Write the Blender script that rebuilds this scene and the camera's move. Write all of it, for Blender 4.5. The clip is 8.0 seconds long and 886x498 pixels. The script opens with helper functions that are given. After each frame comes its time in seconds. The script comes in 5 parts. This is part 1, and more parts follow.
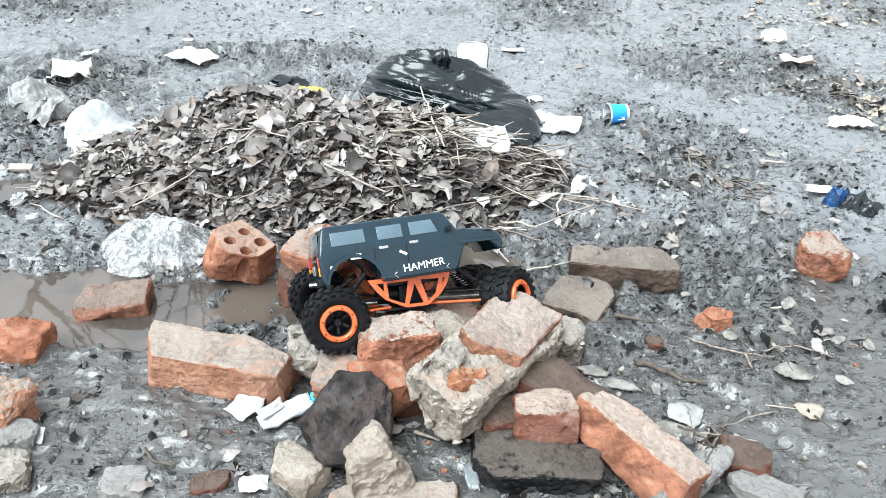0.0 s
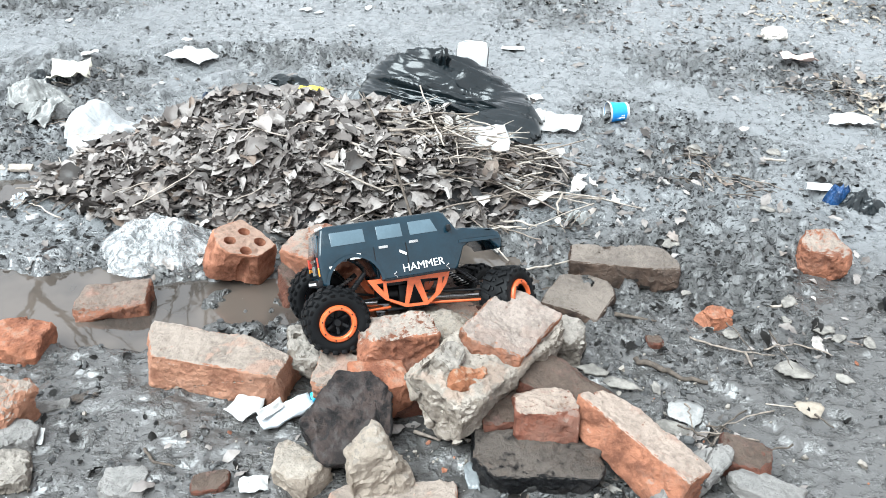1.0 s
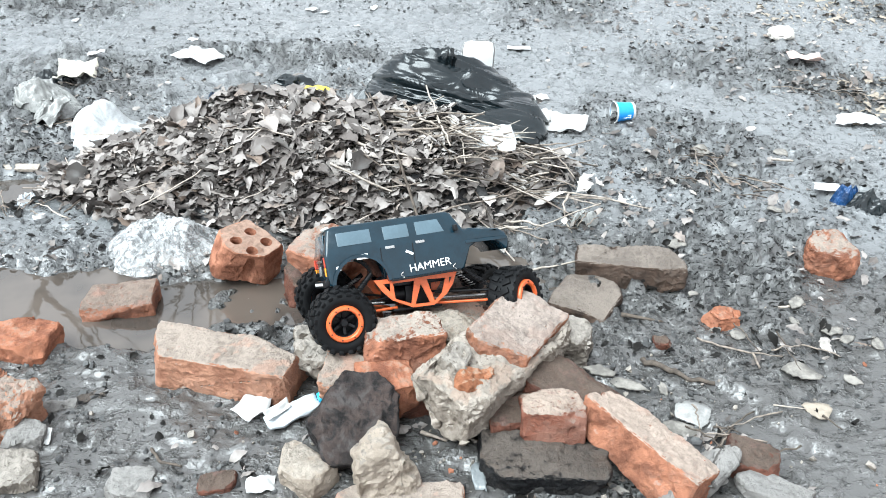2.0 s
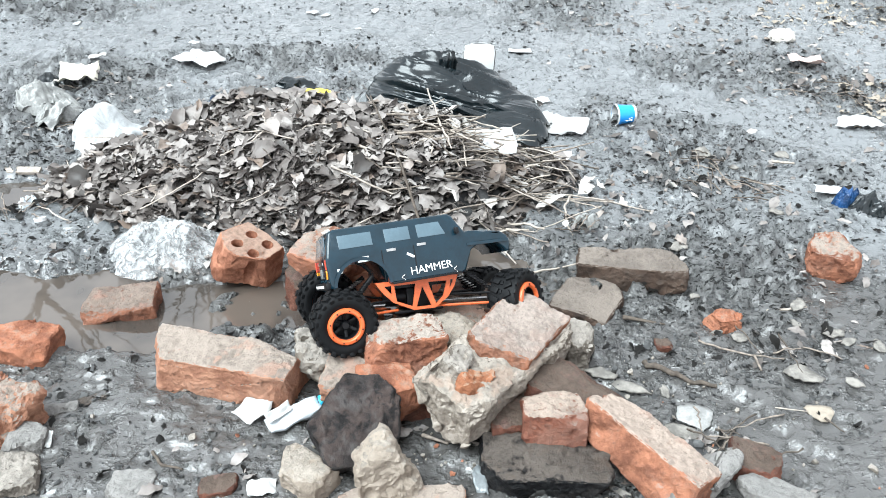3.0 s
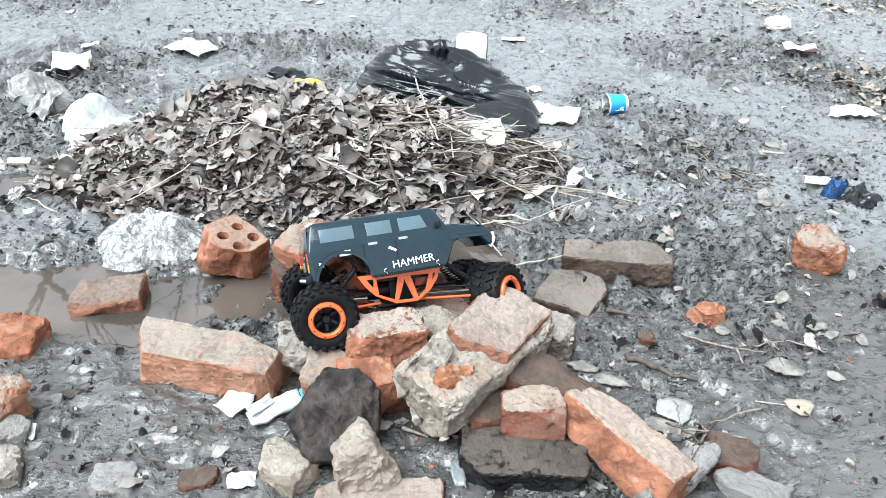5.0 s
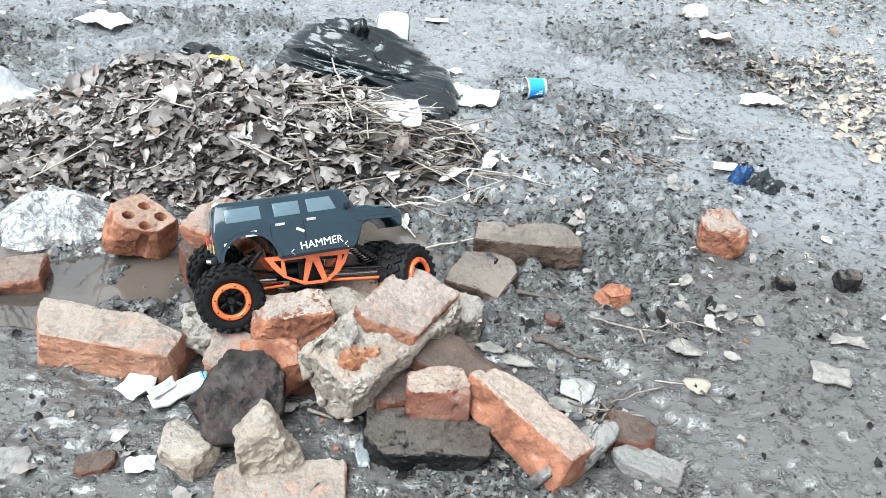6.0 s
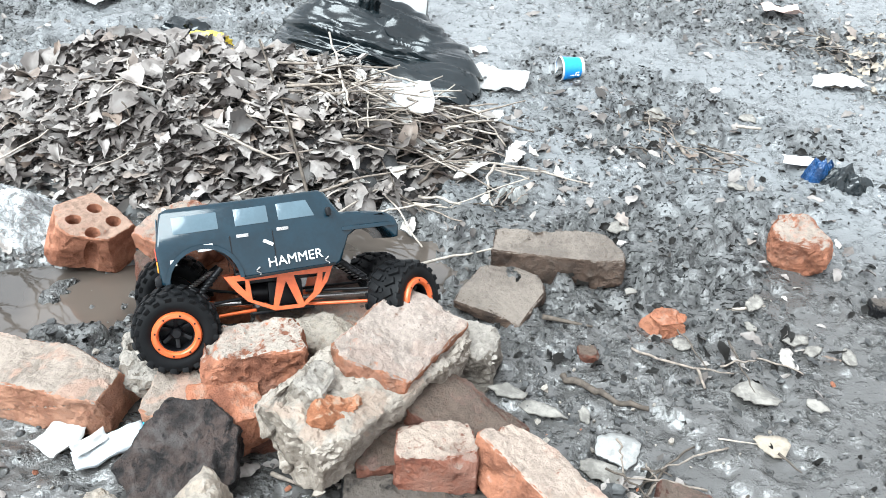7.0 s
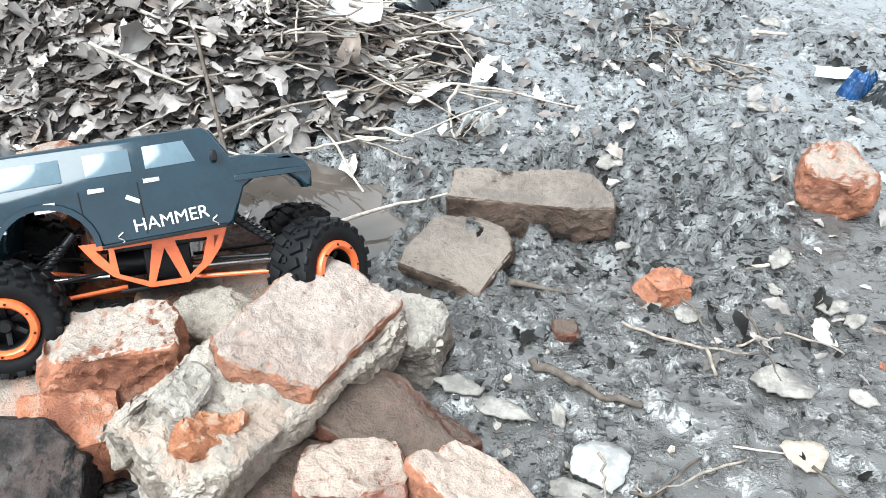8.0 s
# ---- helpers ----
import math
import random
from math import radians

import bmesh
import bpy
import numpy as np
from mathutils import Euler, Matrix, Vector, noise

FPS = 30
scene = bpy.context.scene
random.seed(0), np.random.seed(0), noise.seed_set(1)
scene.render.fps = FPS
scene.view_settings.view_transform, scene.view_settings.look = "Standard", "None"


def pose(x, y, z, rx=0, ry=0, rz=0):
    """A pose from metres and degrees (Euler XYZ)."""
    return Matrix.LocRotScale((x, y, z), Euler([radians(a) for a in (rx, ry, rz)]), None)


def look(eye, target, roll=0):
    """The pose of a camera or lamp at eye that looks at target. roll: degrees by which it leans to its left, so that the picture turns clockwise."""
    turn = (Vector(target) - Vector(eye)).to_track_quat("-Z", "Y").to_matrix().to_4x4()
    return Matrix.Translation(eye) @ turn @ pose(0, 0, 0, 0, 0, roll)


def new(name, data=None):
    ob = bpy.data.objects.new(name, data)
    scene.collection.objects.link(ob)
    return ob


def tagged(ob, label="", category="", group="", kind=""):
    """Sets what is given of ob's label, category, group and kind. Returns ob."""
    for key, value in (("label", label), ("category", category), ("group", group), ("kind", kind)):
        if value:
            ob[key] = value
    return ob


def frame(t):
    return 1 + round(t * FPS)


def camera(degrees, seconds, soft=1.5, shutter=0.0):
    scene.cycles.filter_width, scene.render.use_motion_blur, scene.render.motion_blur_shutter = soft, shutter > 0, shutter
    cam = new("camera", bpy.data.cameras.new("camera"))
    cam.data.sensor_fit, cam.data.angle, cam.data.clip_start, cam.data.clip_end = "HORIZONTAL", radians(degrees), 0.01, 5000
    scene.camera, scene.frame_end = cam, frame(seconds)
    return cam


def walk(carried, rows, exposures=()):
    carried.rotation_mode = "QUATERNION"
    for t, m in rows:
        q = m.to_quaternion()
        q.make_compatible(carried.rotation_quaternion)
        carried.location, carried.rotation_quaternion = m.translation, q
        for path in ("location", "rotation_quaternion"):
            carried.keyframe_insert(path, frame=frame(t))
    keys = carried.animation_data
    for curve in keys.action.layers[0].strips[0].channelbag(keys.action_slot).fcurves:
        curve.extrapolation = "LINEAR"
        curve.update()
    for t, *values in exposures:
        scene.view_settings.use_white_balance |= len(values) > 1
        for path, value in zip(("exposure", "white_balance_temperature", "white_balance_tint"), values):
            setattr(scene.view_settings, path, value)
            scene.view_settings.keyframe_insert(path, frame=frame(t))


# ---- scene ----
cam = camera(55.93, 8.0, 0.8)


def eye(x, y, z, yaw, pitch, roll):
    """A camera at x, y, z that turns to its left by yaw from +y, looks up by pitch and leans by roll."""
    return pose(x, y, z, 90, 0, yaw) @ pose(0, 0, 0, pitch) @ pose(0, 0, 0, 0, 0, roll)


# seconds, place in metres, yaw, pitch and roll in degrees
PATH = [
    (0.0, 0.0003, -0.0001, 1.0399, -0.01, -33.29, 0.50),
    (0.5, 0.0021, 0.0032, 1.0393, 0.47, -33.90, 0.29),
    (1.0, 0.0039, 0.0023, 1.0418, 0.12, -33.43, 0.26),
    (1.5, 0.0013, 0.0036, 1.0421, 0.38, -33.53, 0.20),
    (3.0, -0.0009, 0.0048, 1.0405, 0.55, -33.25, 0.04),
    (3.5, -0.0012, 0.0047, 1.0421, 0.83, -33.74, -0.16),
    (4.0, -0.0003, 0.0023, 1.0387, 1.43, -33.82, -0.71),
    (4.2, 0.0008, 0.0032, 1.0370, 1.59, -33.96, -0.73),
    (5.3, 0.0604, 0.0136, 1.0607, 0.05, -34.79, 0.67),
    (5.5, 0.0705, 0.0132, 1.0522, -1.89, -35.21, 1.89),
    (6.0, 0.0889, 0.0117, 1.0581, -4.44, -35.50, 3.30),
    (6.5, 0.1147, 0.0894, 1.0184, -3.51, -35.06, 3.03),
    (7.0, 0.1555, 0.2900, 0.9128, -1.22, -36.43, 1.80),
    (7.5, 0.1817, 0.5286, 0.7838, -0.10, -39.52, 1.52),
    (8.0, 0.2504, 0.5496, 0.7654, -0.52, -41.88, 0.26),
]
walk(cam, [(row[0], eye(*row[1:])) for row in PATH], [(0.0, 2.42), (6.0, 2.42), (7.0, 2.55), (7.5, 2.65), (8.0, 2.65)])

# ---- light: a bright overcast day ----
world = bpy.data.worlds.new("overcast_sky")
scene.world = world
world.use_nodes = True
wn = world.node_tree
sky = wn.nodes.new("ShaderNodeTexSky")
sky.sky_type = "NISHITA"
sky.sun_disc = False
sky.sun_elevation, sky.sun_rotation = radians(61), radians(-129)
sky.air_density, sky.dust_density, sky.ozone_density = 1.0, 1.2, 1.5
pale = wn.nodes.new("ShaderNodeHueSaturation")
pale.inputs["Saturation"].default_value = 0.28
wn.links.new(sky.outputs["Color"], pale.inputs["Color"])
cloud = wn.nodes.new("ShaderNodeMix")
cloud.data_type = "RGBA"
cloud.inputs[0].default_value = 0.5
cloud.inputs[7].default_value = (5.5, 5.95, 6.25, 1)
wn.links.new(pale.outputs["Color"], cloud.inputs[6])
wn.links.new(cloud.outputs[2], wn.nodes["Background"].inputs["Color"])
wn.nodes["Background"].inputs["Strength"].default_value = 0.068
sun = new("sun", bpy.data.lights.new("sun", "SUN"))
sun.data.energy, sun.data.angle, sun.data.color = 1.55, radians(46), (0.84, 0.96, 1.0)
sun.matrix_world = look((-2.0, -0.4, 4.6), (0, 1.2, 0))

# ---- materials ----
class Nodes:
    """A material with its principled surface, and short ways to add nodes."""

    def __init__(self, name, rough=0.6, metal=0.0, spec=0.5):
        self.mat = bpy.data.materials.new(name)
        self.mat.use_nodes = True
        self.tree = self.mat.node_tree
        self.surf = self.tree.nodes["Principled BSDF"]
        self.surf.inputs["Roughness"].default_value = rough
        self.surf.inputs["Metallic"].default_value = metal
        self.surf.inputs["Specular IOR Level"].default_value = spec
        self.where = None

    def node(self, kind, **inputs):
        n = self.tree.nodes.new("ShaderNode" + kind)
        for key, value in inputs.items():
            self.put(n.inputs[key.replace("_", " ")], value)
        return n

    def put(self, socket, value):
        if hasattr(value, "links"):
            self.tree.links.new(value, socket)
        else:
            socket.default_value = value

    def coords(self):
        """Object coordinates, shifted from thing to thing."""
        if self.where is None:
            tc, info = self.node("TexCoord"), self.node("ObjectInfo")
            shift = self.node("VectorMath")
            shift.operation = "MULTIPLY_ADD"
            self.put(shift.inputs[0], info.outputs["Random"])
            self.put(shift.inputs[1], (31.0, 17.0, 23.0))
            self.put(shift.inputs[2], tc.outputs["Object"])
            self.where = shift.outputs[0]
        return self.where

    def noise(self, scale, detail=4.0, rough=0.55, distort=0.0):
        return self.node("TexNoise", Vector=self.coords(), Scale=scale, Detail=detail, Roughness=rough, Distortion=distort).outputs["Fac"]

    def ramp(self, fac, *stops):
        r = self.node("ValToRGB", Fac=fac)
        e = r.color_ramp.elements
        while len(e) < len(stops):
            e.new(0.5)
        for el, (pos, c) in zip(e, stops):
            el.position = pos
            el.color = (*c, 1) if len(c) == 3 else c
        return r.outputs["Color"]

    def step(self, fac, low, high):
        """0 below low, 1 above high."""
        n = self.node("MapRange", Value=fac, From_Min=low, From_Max=high)
        n.interpolation_type = "SMOOTHSTEP"
        return n.outputs["Result"]

    def math(self, op, a, b=0.0):
        n = self.node("Math")
        n.operation = op
        self.put(n.inputs[0], a)
        self.put(n.inputs[1], b)
        return n.outputs[0]

    def mix(self, fac, a, b):
        n = self.node("Mix")
        n.data_type = "RGBA"
        self.put(n.inputs[0], fac)
        for k, v in ((6, a), (7, b)):
            self.put(n.inputs[k], (*v, 1) if isinstance(v, tuple) and len(v) == 3 else v)
        return n.outputs[2]

    def bump(self, height, strength=0.5, distance=0.003):
        n = self.node("Bump", Height=height, Strength=strength, Distance=distance)
        self.put(self.surf.inputs["Normal"], n.outputs["Normal"])

    def colour(self, c):
        self.put(self.surf.inputs["Base Color"], (*c, 1) if isinstance(c, tuple) else c)
        return self


def brick_mat(name, core, deep, crust, lay, spots=0.5, rough=0.85, spot=None, crumble=0.5):
    """Fired clay: fresh breaks of core and deep colours, a crust of mortar and dust on the +z side; lay: how much of it; crumble: how coarse its relief is."""
    m = Nodes(name, rough, spec=0.16)
    core, deep, crust = tuple(0.82 * c for c in core), tuple(0.60 * c for c in deep), tuple(0.76 * c for c in crust)
    n0, n1, n2, n3 = m.noise(11, 3, 0.5), m.noise(30, 5, 0.6, 0.4), m.noise(95, 5, 0.65), m.noise(420, 3, 0.7)
    clay = m.mix(m.step(m.math("ADD", m.math("MULTIPLY", n1, 0.7), m.math("MULTIPLY", n0, 0.3)), 0.36, 0.62), deep, core)
    clay = m.mix(m.math("MULTIPLY", m.step(n3, 0.48, 0.70), 0.16), clay, tuple(min(1, c * 1.5 + 0.05) for c in core))
    clay = m.mix(m.math("MULTIPLY", m.step(n2, 0.56, 0.70), 0.45), clay, tuple(c * 0.40 for c in deep))
    dust = m.step(m.math("ADD", m.math("MULTIPLY", n0, 0.6), m.math("MULTIPLY", n2, 0.4)), 0.48, 0.64)
    clay = m.mix(m.math("MULTIPLY", dust, 0.34), clay, tuple(a * 0.5 + b * 0.5 for a, b in zip(core, crust)))
    normal = m.node("SeparateXYZ", Vector=m.node("TexCoord").outputs["Normal"]).outputs["Z"]
    edge = m.math("ADD", m.math("MULTIPLY", m.math("SUBTRACT", n1, 0.5), 0.9), m.math("ADD", m.math("MULTIPLY", m.math("SUBTRACT", n2, 0.5), 0.55), m.math("MULTIPLY", m.math("SUBTRACT", n3, 0.5), 0.15)))
    mask = m.step(m.math("ADD", normal, edge), 0.72 - lay, 0.95 - lay)
    skin = m.mix(m.step(m.math("ADD", m.math("MULTIPLY", n0, 0.5), m.math("MULTIPLY", n2, 0.5)), 0.42, 0.62), tuple(min(1, c * 1.08) for c in crust), tuple(c * 0.70 for c in crust))
    skin = m.mix(m.math("MULTIPLY", m.step(m.math("ADD", m.math("MULTIPLY", n0, 0.45), m.math("MULTIPLY", n1, 0.55)), 0.52, 0.60), spots), skin, spot or tuple(c * 0.8 + 0.06 for c in core))
    skin = m.mix(m.math("MULTIPLY", m.step(n3, 0.56, 0.68), 0.28), skin, tuple(c * 0.4 for c in crust))
    # pits: sunk in the relief, their shade also put into the colour
    pits = m.math("MULTIPLY", m.step(m.noise(130, 4, 0.7), 0.66, 0.71), 0.55)
    m.colour(m.mix(pits, m.mix(mask, clay, skin), tuple(0.3 * c for c in deep)))
    relief = m.math("ADD", m.math("MULTIPLY", m.math("SUBTRACT", n2, m.math("MULTIPLY", pits, 0.4)), 0.9), m.math("MULTIPLY", n3, 0.5))
    m.bump(m.math("ADD", relief, m.math("MULTIPLY", n1, crumble)), 1.0, 0.006)
    return m.mat


ORANGE, DEEP, CRUST = (0.44, 0.182, 0.108), (0.24, 0.098, 0.062), (0.37, 0.305, 0.258)
brick_red = brick_mat("red_brick", ORANGE, DEEP, CRUST, -0.05)
brick_bare = brick_mat("bare_red_brick", (0.45, 0.182, 0.105), (0.27, 0.105, 0.065), (0.42, 0.27, 0.2), -0.25)
brick_salmon = brick_mat("salmon_brick", (0.50, 0.255, 0.165), (0.42, 0.19, 0.12), CRUST, 0.15)
# mud-dark clay that also paints in the shade low in the rubble heap
brick_dim = brick_mat("muddy_shaded_brick", (0.19, 0.075, 0.05), (0.08, 0.036, 0.027), (0.13, 0.095, 0.076), 0.05, rough=0.55)
brick_grey = brick_mat("greyed_brick", (0.115, 0.075, 0.056), (0.055, 0.038, 0.030), (0.245, 0.205, 0.175), 0.05, 0.2, rough=0.5)
brick_dark_red = brick_mat("dark_red_brick", (0.24, 0.090, 0.058), (0.14, 0.05, 0.034), (0.44, 0.35, 0.29), 0.02)
brick_capped = brick_mat("capped_brick", ORANGE, DEEP, (0.42, 0.36, 0.31), 0.02, 0.25)
brick_pierced = brick_mat("pierced_brick", (0.54, 0.24, 0.15), (0.31, 0.12, 0.07), (0.42, 0.28, 0.215), 0.05, 0.25)
brick_patchy = brick_mat("fresh_brick", (0.46, 0.20, 0.11), (0.32, 0.12, 0.06), (0.46, 0.33, 0.24), -0.1)
brick_wet = brick_mat("wet_brick", (0.36, 0.15, 0.09), (0.18, 0.075, 0.05), (0.26, 0.2, 0.165), 0.05, rough=0.45)
brick_soot = brick_mat("mud_blackened_brick", (0.011, 0.011, 0.012), (0.006, 0.006, 0.007), (0.115, 0.096, 0.083), 0.0, rough=0.28, spot=(0.10, 0.075, 0.06))
brick_tar = brick_mat("tarry_brick", (0.034, 0.031, 0.031), (0.018, 0.016, 0.016), (0.085, 0.062, 0.055), -0.12, rough=0.4)
mortar = brick_mat("mortar", (0.30, 0.26, 0.22), (0.14, 0.115, 0.095), (0.385, 0.345, 0.305), 0.25, 0.35, crumble=0.5)
mortar_orange = brick_mat("mortar_with_brick", (0.36, 0.31, 0.262), (0.22, 0.175, 0.14), (0.45, 0.395, 0.34), 0.15, 0.35, spot=(0.36, 0.23, 0.165), crumble=0.35)
plate_mat = brick_mat("dusty_brick_face", (0.37, 0.15, 0.085), (0.22, 0.10, 0.06), (0.42, 0.345, 0.30), 0.12, 0.15)
brick_dusty = brick_mat("dusty_topped_brick", (0.43, 0.182, 0.108), DEEP, (0.46, 0.365, 0.305), 0.16, 0.35)
stone_pale = brick_mat("pale_stone", (0.40, 0.335, 0.275), (0.36, 0.29, 0.23), (0.42, 0.365, 0.31), 0.0, 0.1, crumble=0.4)
stone_grey = brick_mat("grey_stone", (0.27, 0.255, 0.24), (0.13, 0.12, 0.112), (0.31, 0.295, 0.28), 0.15)


def mud_mat():
    """Wet mud: slick pale-grey film in patches, its sky sheen partly put into the colour, dark crumbly clods between.
    """
    m = Nodes("wet_mud", 0.4, spec=1.0)
    n0, n1, n2, n3, n4 = m.noise(1.7, 3), m.noise(7, 5, 0.65), m.noise(100, 4, 0.6), m.noise(330, 3, 0.7), m.noise(36, 5, 0.62)
    churn = m.node("Attribute")
    churn.attribute_name = "churn"
    mixed = m.math("ADD", m.math("MULTIPLY", n1, 0.5), m.math("MULTIPLY", n4, 0.3))
    rough = m.step(m.math("ADD", mixed, m.math("MULTIPLY", churn.outputs["Fac"], 0.28)), 0.42, 0.60)
    more = m.math("MULTIPLY", rough, 0.05)
    long = m.node("VectorMath")
    long.operation = "MULTIPLY"
    m.put(long.inputs[0], m.coords())
    m.put(long.inputs[1], (0.75, 1.9, 1.2))
    bits = m.node("TexNoise", Vector=long.outputs[0], Scale=95.0, Detail=2.0, Roughness=0.5, Distortion=0.6).outputs["Fac"]
    lumps, crumbs = m.step(m.math("ADD", n4, more), 0.50, 0.72), m.step(m.math("ADD", bits, more), 0.645, 0.70)
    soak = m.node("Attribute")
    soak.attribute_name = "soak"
    # pale silt; its tone also stands in for sky sheen on the far mud
    silt_sheen = m.mix(n0, (0.125, 0.130, 0.134), (0.178, 0.184, 0.188))
    c = m.mix(soak.outputs["Fac"], silt_sheen, m.mix(n0, (0.048, 0.046, 0.044), (0.080, 0.077, 0.074)))
    c = m.mix(m.math("MULTIPLY", churn.outputs["Fac"], m.step(m.math("ADD", m.math("MULTIPLY", n1, 0.75), m.math("MULTIPLY", n4, 0.25)), 0.30, 0.70)), c, (0.070, 0.069, 0.067))
    c = m.mix(m.math("MULTIPLY", lumps, 0.24), c, (0.034, 0.034, 0.034))
    # near-black specks: crumbs, with the shade of small crevices put into the colour
    specks = m.math("MULTIPLY", crumbs, m.math("ADD", 0.70, m.math("MULTIPLY", rough, 0.25)))
    c = m.mix(specks, c, (0.012, 0.012, 0.012))
    m.colour(c)
    wet = m.math("ADD", m.math("MULTIPLY", rough, 0.6), m.math("MULTIPLY", n2, 0.4))
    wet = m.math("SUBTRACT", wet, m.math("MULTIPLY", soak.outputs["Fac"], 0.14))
    m.put(m.surf.inputs["Roughness"], m.node("MapRange", Value=wet, From_Min=0.10, From_Max=0.75, To_Min=0.16, To_Max=0.44).outputs["Result"])
    m.put(m.surf.inputs["Specular IOR Level"], m.math("SUBTRACT", 1.0, m.math("MULTIPLY", m.math("MAXIMUM", specks, m.math("MULTIPLY", lumps, 0.6)), 0.85)))
    fine = m.math("ADD", m.math("MULTIPLY", n2, 0.24), m.math("MULTIPLY", crumbs, 0.30))
    fine = m.math("MULTIPLY", fine, m.math("ADD", 0.35, m.math("MULTIPLY", rough, 0.9)))
    relief = m.math("ADD", fine, m.math("ADD", m.math("MULTIPLY", n3, 0.05), m.math("ADD", m.math("MULTIPLY", n4, 0.45), m.math("MULTIPLY", lumps, 0.3))))
    m.bump(relief, 1.0, 0.011)
    return m.mat


mud = mud_mat()


def plain(name, colour, rough=0.5, metal=0.0, spec=0.5, vary=0.25, scale=60, relief=0.15, sheen=0.0):
    m = Nodes(name, rough, metal, spec)
    n, k = m.noise(scale, 4, 0.6), m.noise(scale * 7, 3, 0.6)
    dark = tuple(c * (1 - vary) for c in colour)
    m.colour(m.mix(m.step(m.math("ADD", m.math("MULTIPLY", n, 0.7), m.math("MULTIPLY", k, 0.3)), 0.38, 0.62), dark, colour))
    m.put(m.surf.inputs["Roughness"], m.node("MapRange", Value=k, To_Min=max(0.02, rough - 0.12), To_Max=min(1, rough + 0.12)).outputs["Result"])
    if relief:
        m.bump(n, relief, 0.002)
    return m.mat


def water_mat():
    m = Nodes("puddle_water", 0.02, spec=1.0)
    n = m.noise(6, 3)
    m.colour(m.mix(m.step(n, 0.35, 0.65), (0.085, 0.069, 0.058), (0.045, 0.038, 0.033)))
    m.bump(m.noise(25, 2), 0.025, 0.004)
    return m.mat


water = water_mat()


def leaf_mat():
    m = Nodes("dead_leaf", 0.48, spec=0.32)
    pick = m.math("FRACT", m.math("ADD", m.node("NewGeometry").outputs["Random Per Island"], m.node("ObjectInfo").outputs["Random"]))
    base = m.ramp(pick, (0.0, (0.040, 0.035, 0.032)), (0.3, (0.118, 0.102, 0.094)), (0.6, (0.215, 0.191, 0.177)), (0.82, (0.31, 0.281, 0.264)), (0.92, (0.17, 0.126, 0.100)), (1.0, (0.42, 0.392, 0.37)))
    n = m.noise(45, 4, 0.6)
    m.colour(m.mix(m.math("MULTIPLY", m.step(n, 0.46, 0.68), 0.5), base, (0.055, 0.045, 0.039)))
    m.bump(m.noise(160, 3), 0.35, 0.002)
    return m.mat


leaf_brown = leaf_mat()
twig_mat = plain("dry_twig", (0.25, 0.205, 0.17), 0.75, vary=0.5, scale=120)
twig_dark = plain("dark_branch", (0.105, 0.085, 0.07), 0.8, spec=0.2, vary=0.5, scale=90)
pale_leaf = plain("bleached_leaf", (0.46, 0.43, 0.40), 0.7, vary=0.3, scale=60)
straw = plain("pale_stalk", (0.40, 0.345, 0.295), 0.7, vary=0.4, scale=120)
rot = plain("rotten_leaf", (0.012, 0.011, 0.010), 0.5, spec=0.12, vary=0.4, scale=90)
bark = plain("bark", (0.10, 0.085, 0.07), 0.9, vary=0.4, scale=20)
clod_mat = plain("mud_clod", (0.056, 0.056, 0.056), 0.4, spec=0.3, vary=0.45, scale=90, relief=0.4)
white_plastic = plain("white_plastic_film", (0.42, 0.43, 0.435), 0.3, vary=0.22, scale=55, relief=0.9)


def sheer_mat():
    """Thin clear-white film: cloudy in the folds, see-through between them."""
    m = Nodes("sheer_white_film", 0.25, spec=0.6)
    n, k = m.noise(48, 5, 0.7, 1.2), m.noise(150, 3, 0.6)
    m.colour(m.mix(n, (0.36, 0.36, 0.36), (0.56, 0.57, 0.57)))
    m.put(m.surf.inputs["Alpha"], m.node("MapRange", Value=n, From_Min=0.40, From_Max=0.64, To_Min=0.25, To_Max=0.93).outputs["Result"])
    m.bump(m.math("ADD", n, m.math("MULTIPLY", k, 0.3)), 1.0, 0.006)
    return m.mat


sheer_film = sheer_mat()
grey_plastic = plain("dirty_plastic_film", (0.26, 0.26, 0.25), 0.3, vary=0.4, scale=30)
paper = plain("paper", (0.43, 0.425, 0.415), 0.75, vary=0.14, scale=30)
dry_leaf = plain("dry_leaf", (0.31, 0.262, 0.21), 0.75, vary=0.3, scale=60)
wrapper_pale = plain("pale_wrapper", (0.58, 0.54, 0.49), 0.4, vary=0.2, scale=40)
smoke_film = plain("smoky_plastic_film", (0.17, 0.18, 0.185), 0.2, vary=0.7, scale=18, relief=0.4)
paper_cream = plain("cream_paper", (0.60, 0.56, 0.47), 0.75, vary=0.15, scale=30)
plaster = plain("plaster_shard", (0.23, 0.212, 0.19), 0.8, vary=0.5, scale=45, relief=0.8)
foam = plain("white_foam", (0.52, 0.52, 0.515), 0.6, vary=0.05, scale=80)
black_film = plain("black_bin_bag_film", (0.005, 0.009, 0.011), 0.2, 0.0, 0.5, vary=0.3, scale=25, relief=0.2)
black_plastic = plain("black_plastic", (0.007, 0.007, 0.008), 0.4, spec=0.2, vary=0.2, scale=90)
rubber = plain("tyre_rubber", (0.006, 0.0063, 0.007), 0.55, spec=0.14, vary=0.35, scale=70, relief=0.2)
orange_metal = plain("orange_anodised_metal", (0.68, 0.125, 0.035), 0.35, metal=0.1, vary=0.2, scale=90)
steel = plain("steel", (0.55, 0.54, 0.53), 0.3, metal=1.0, vary=0.2, scale=90)
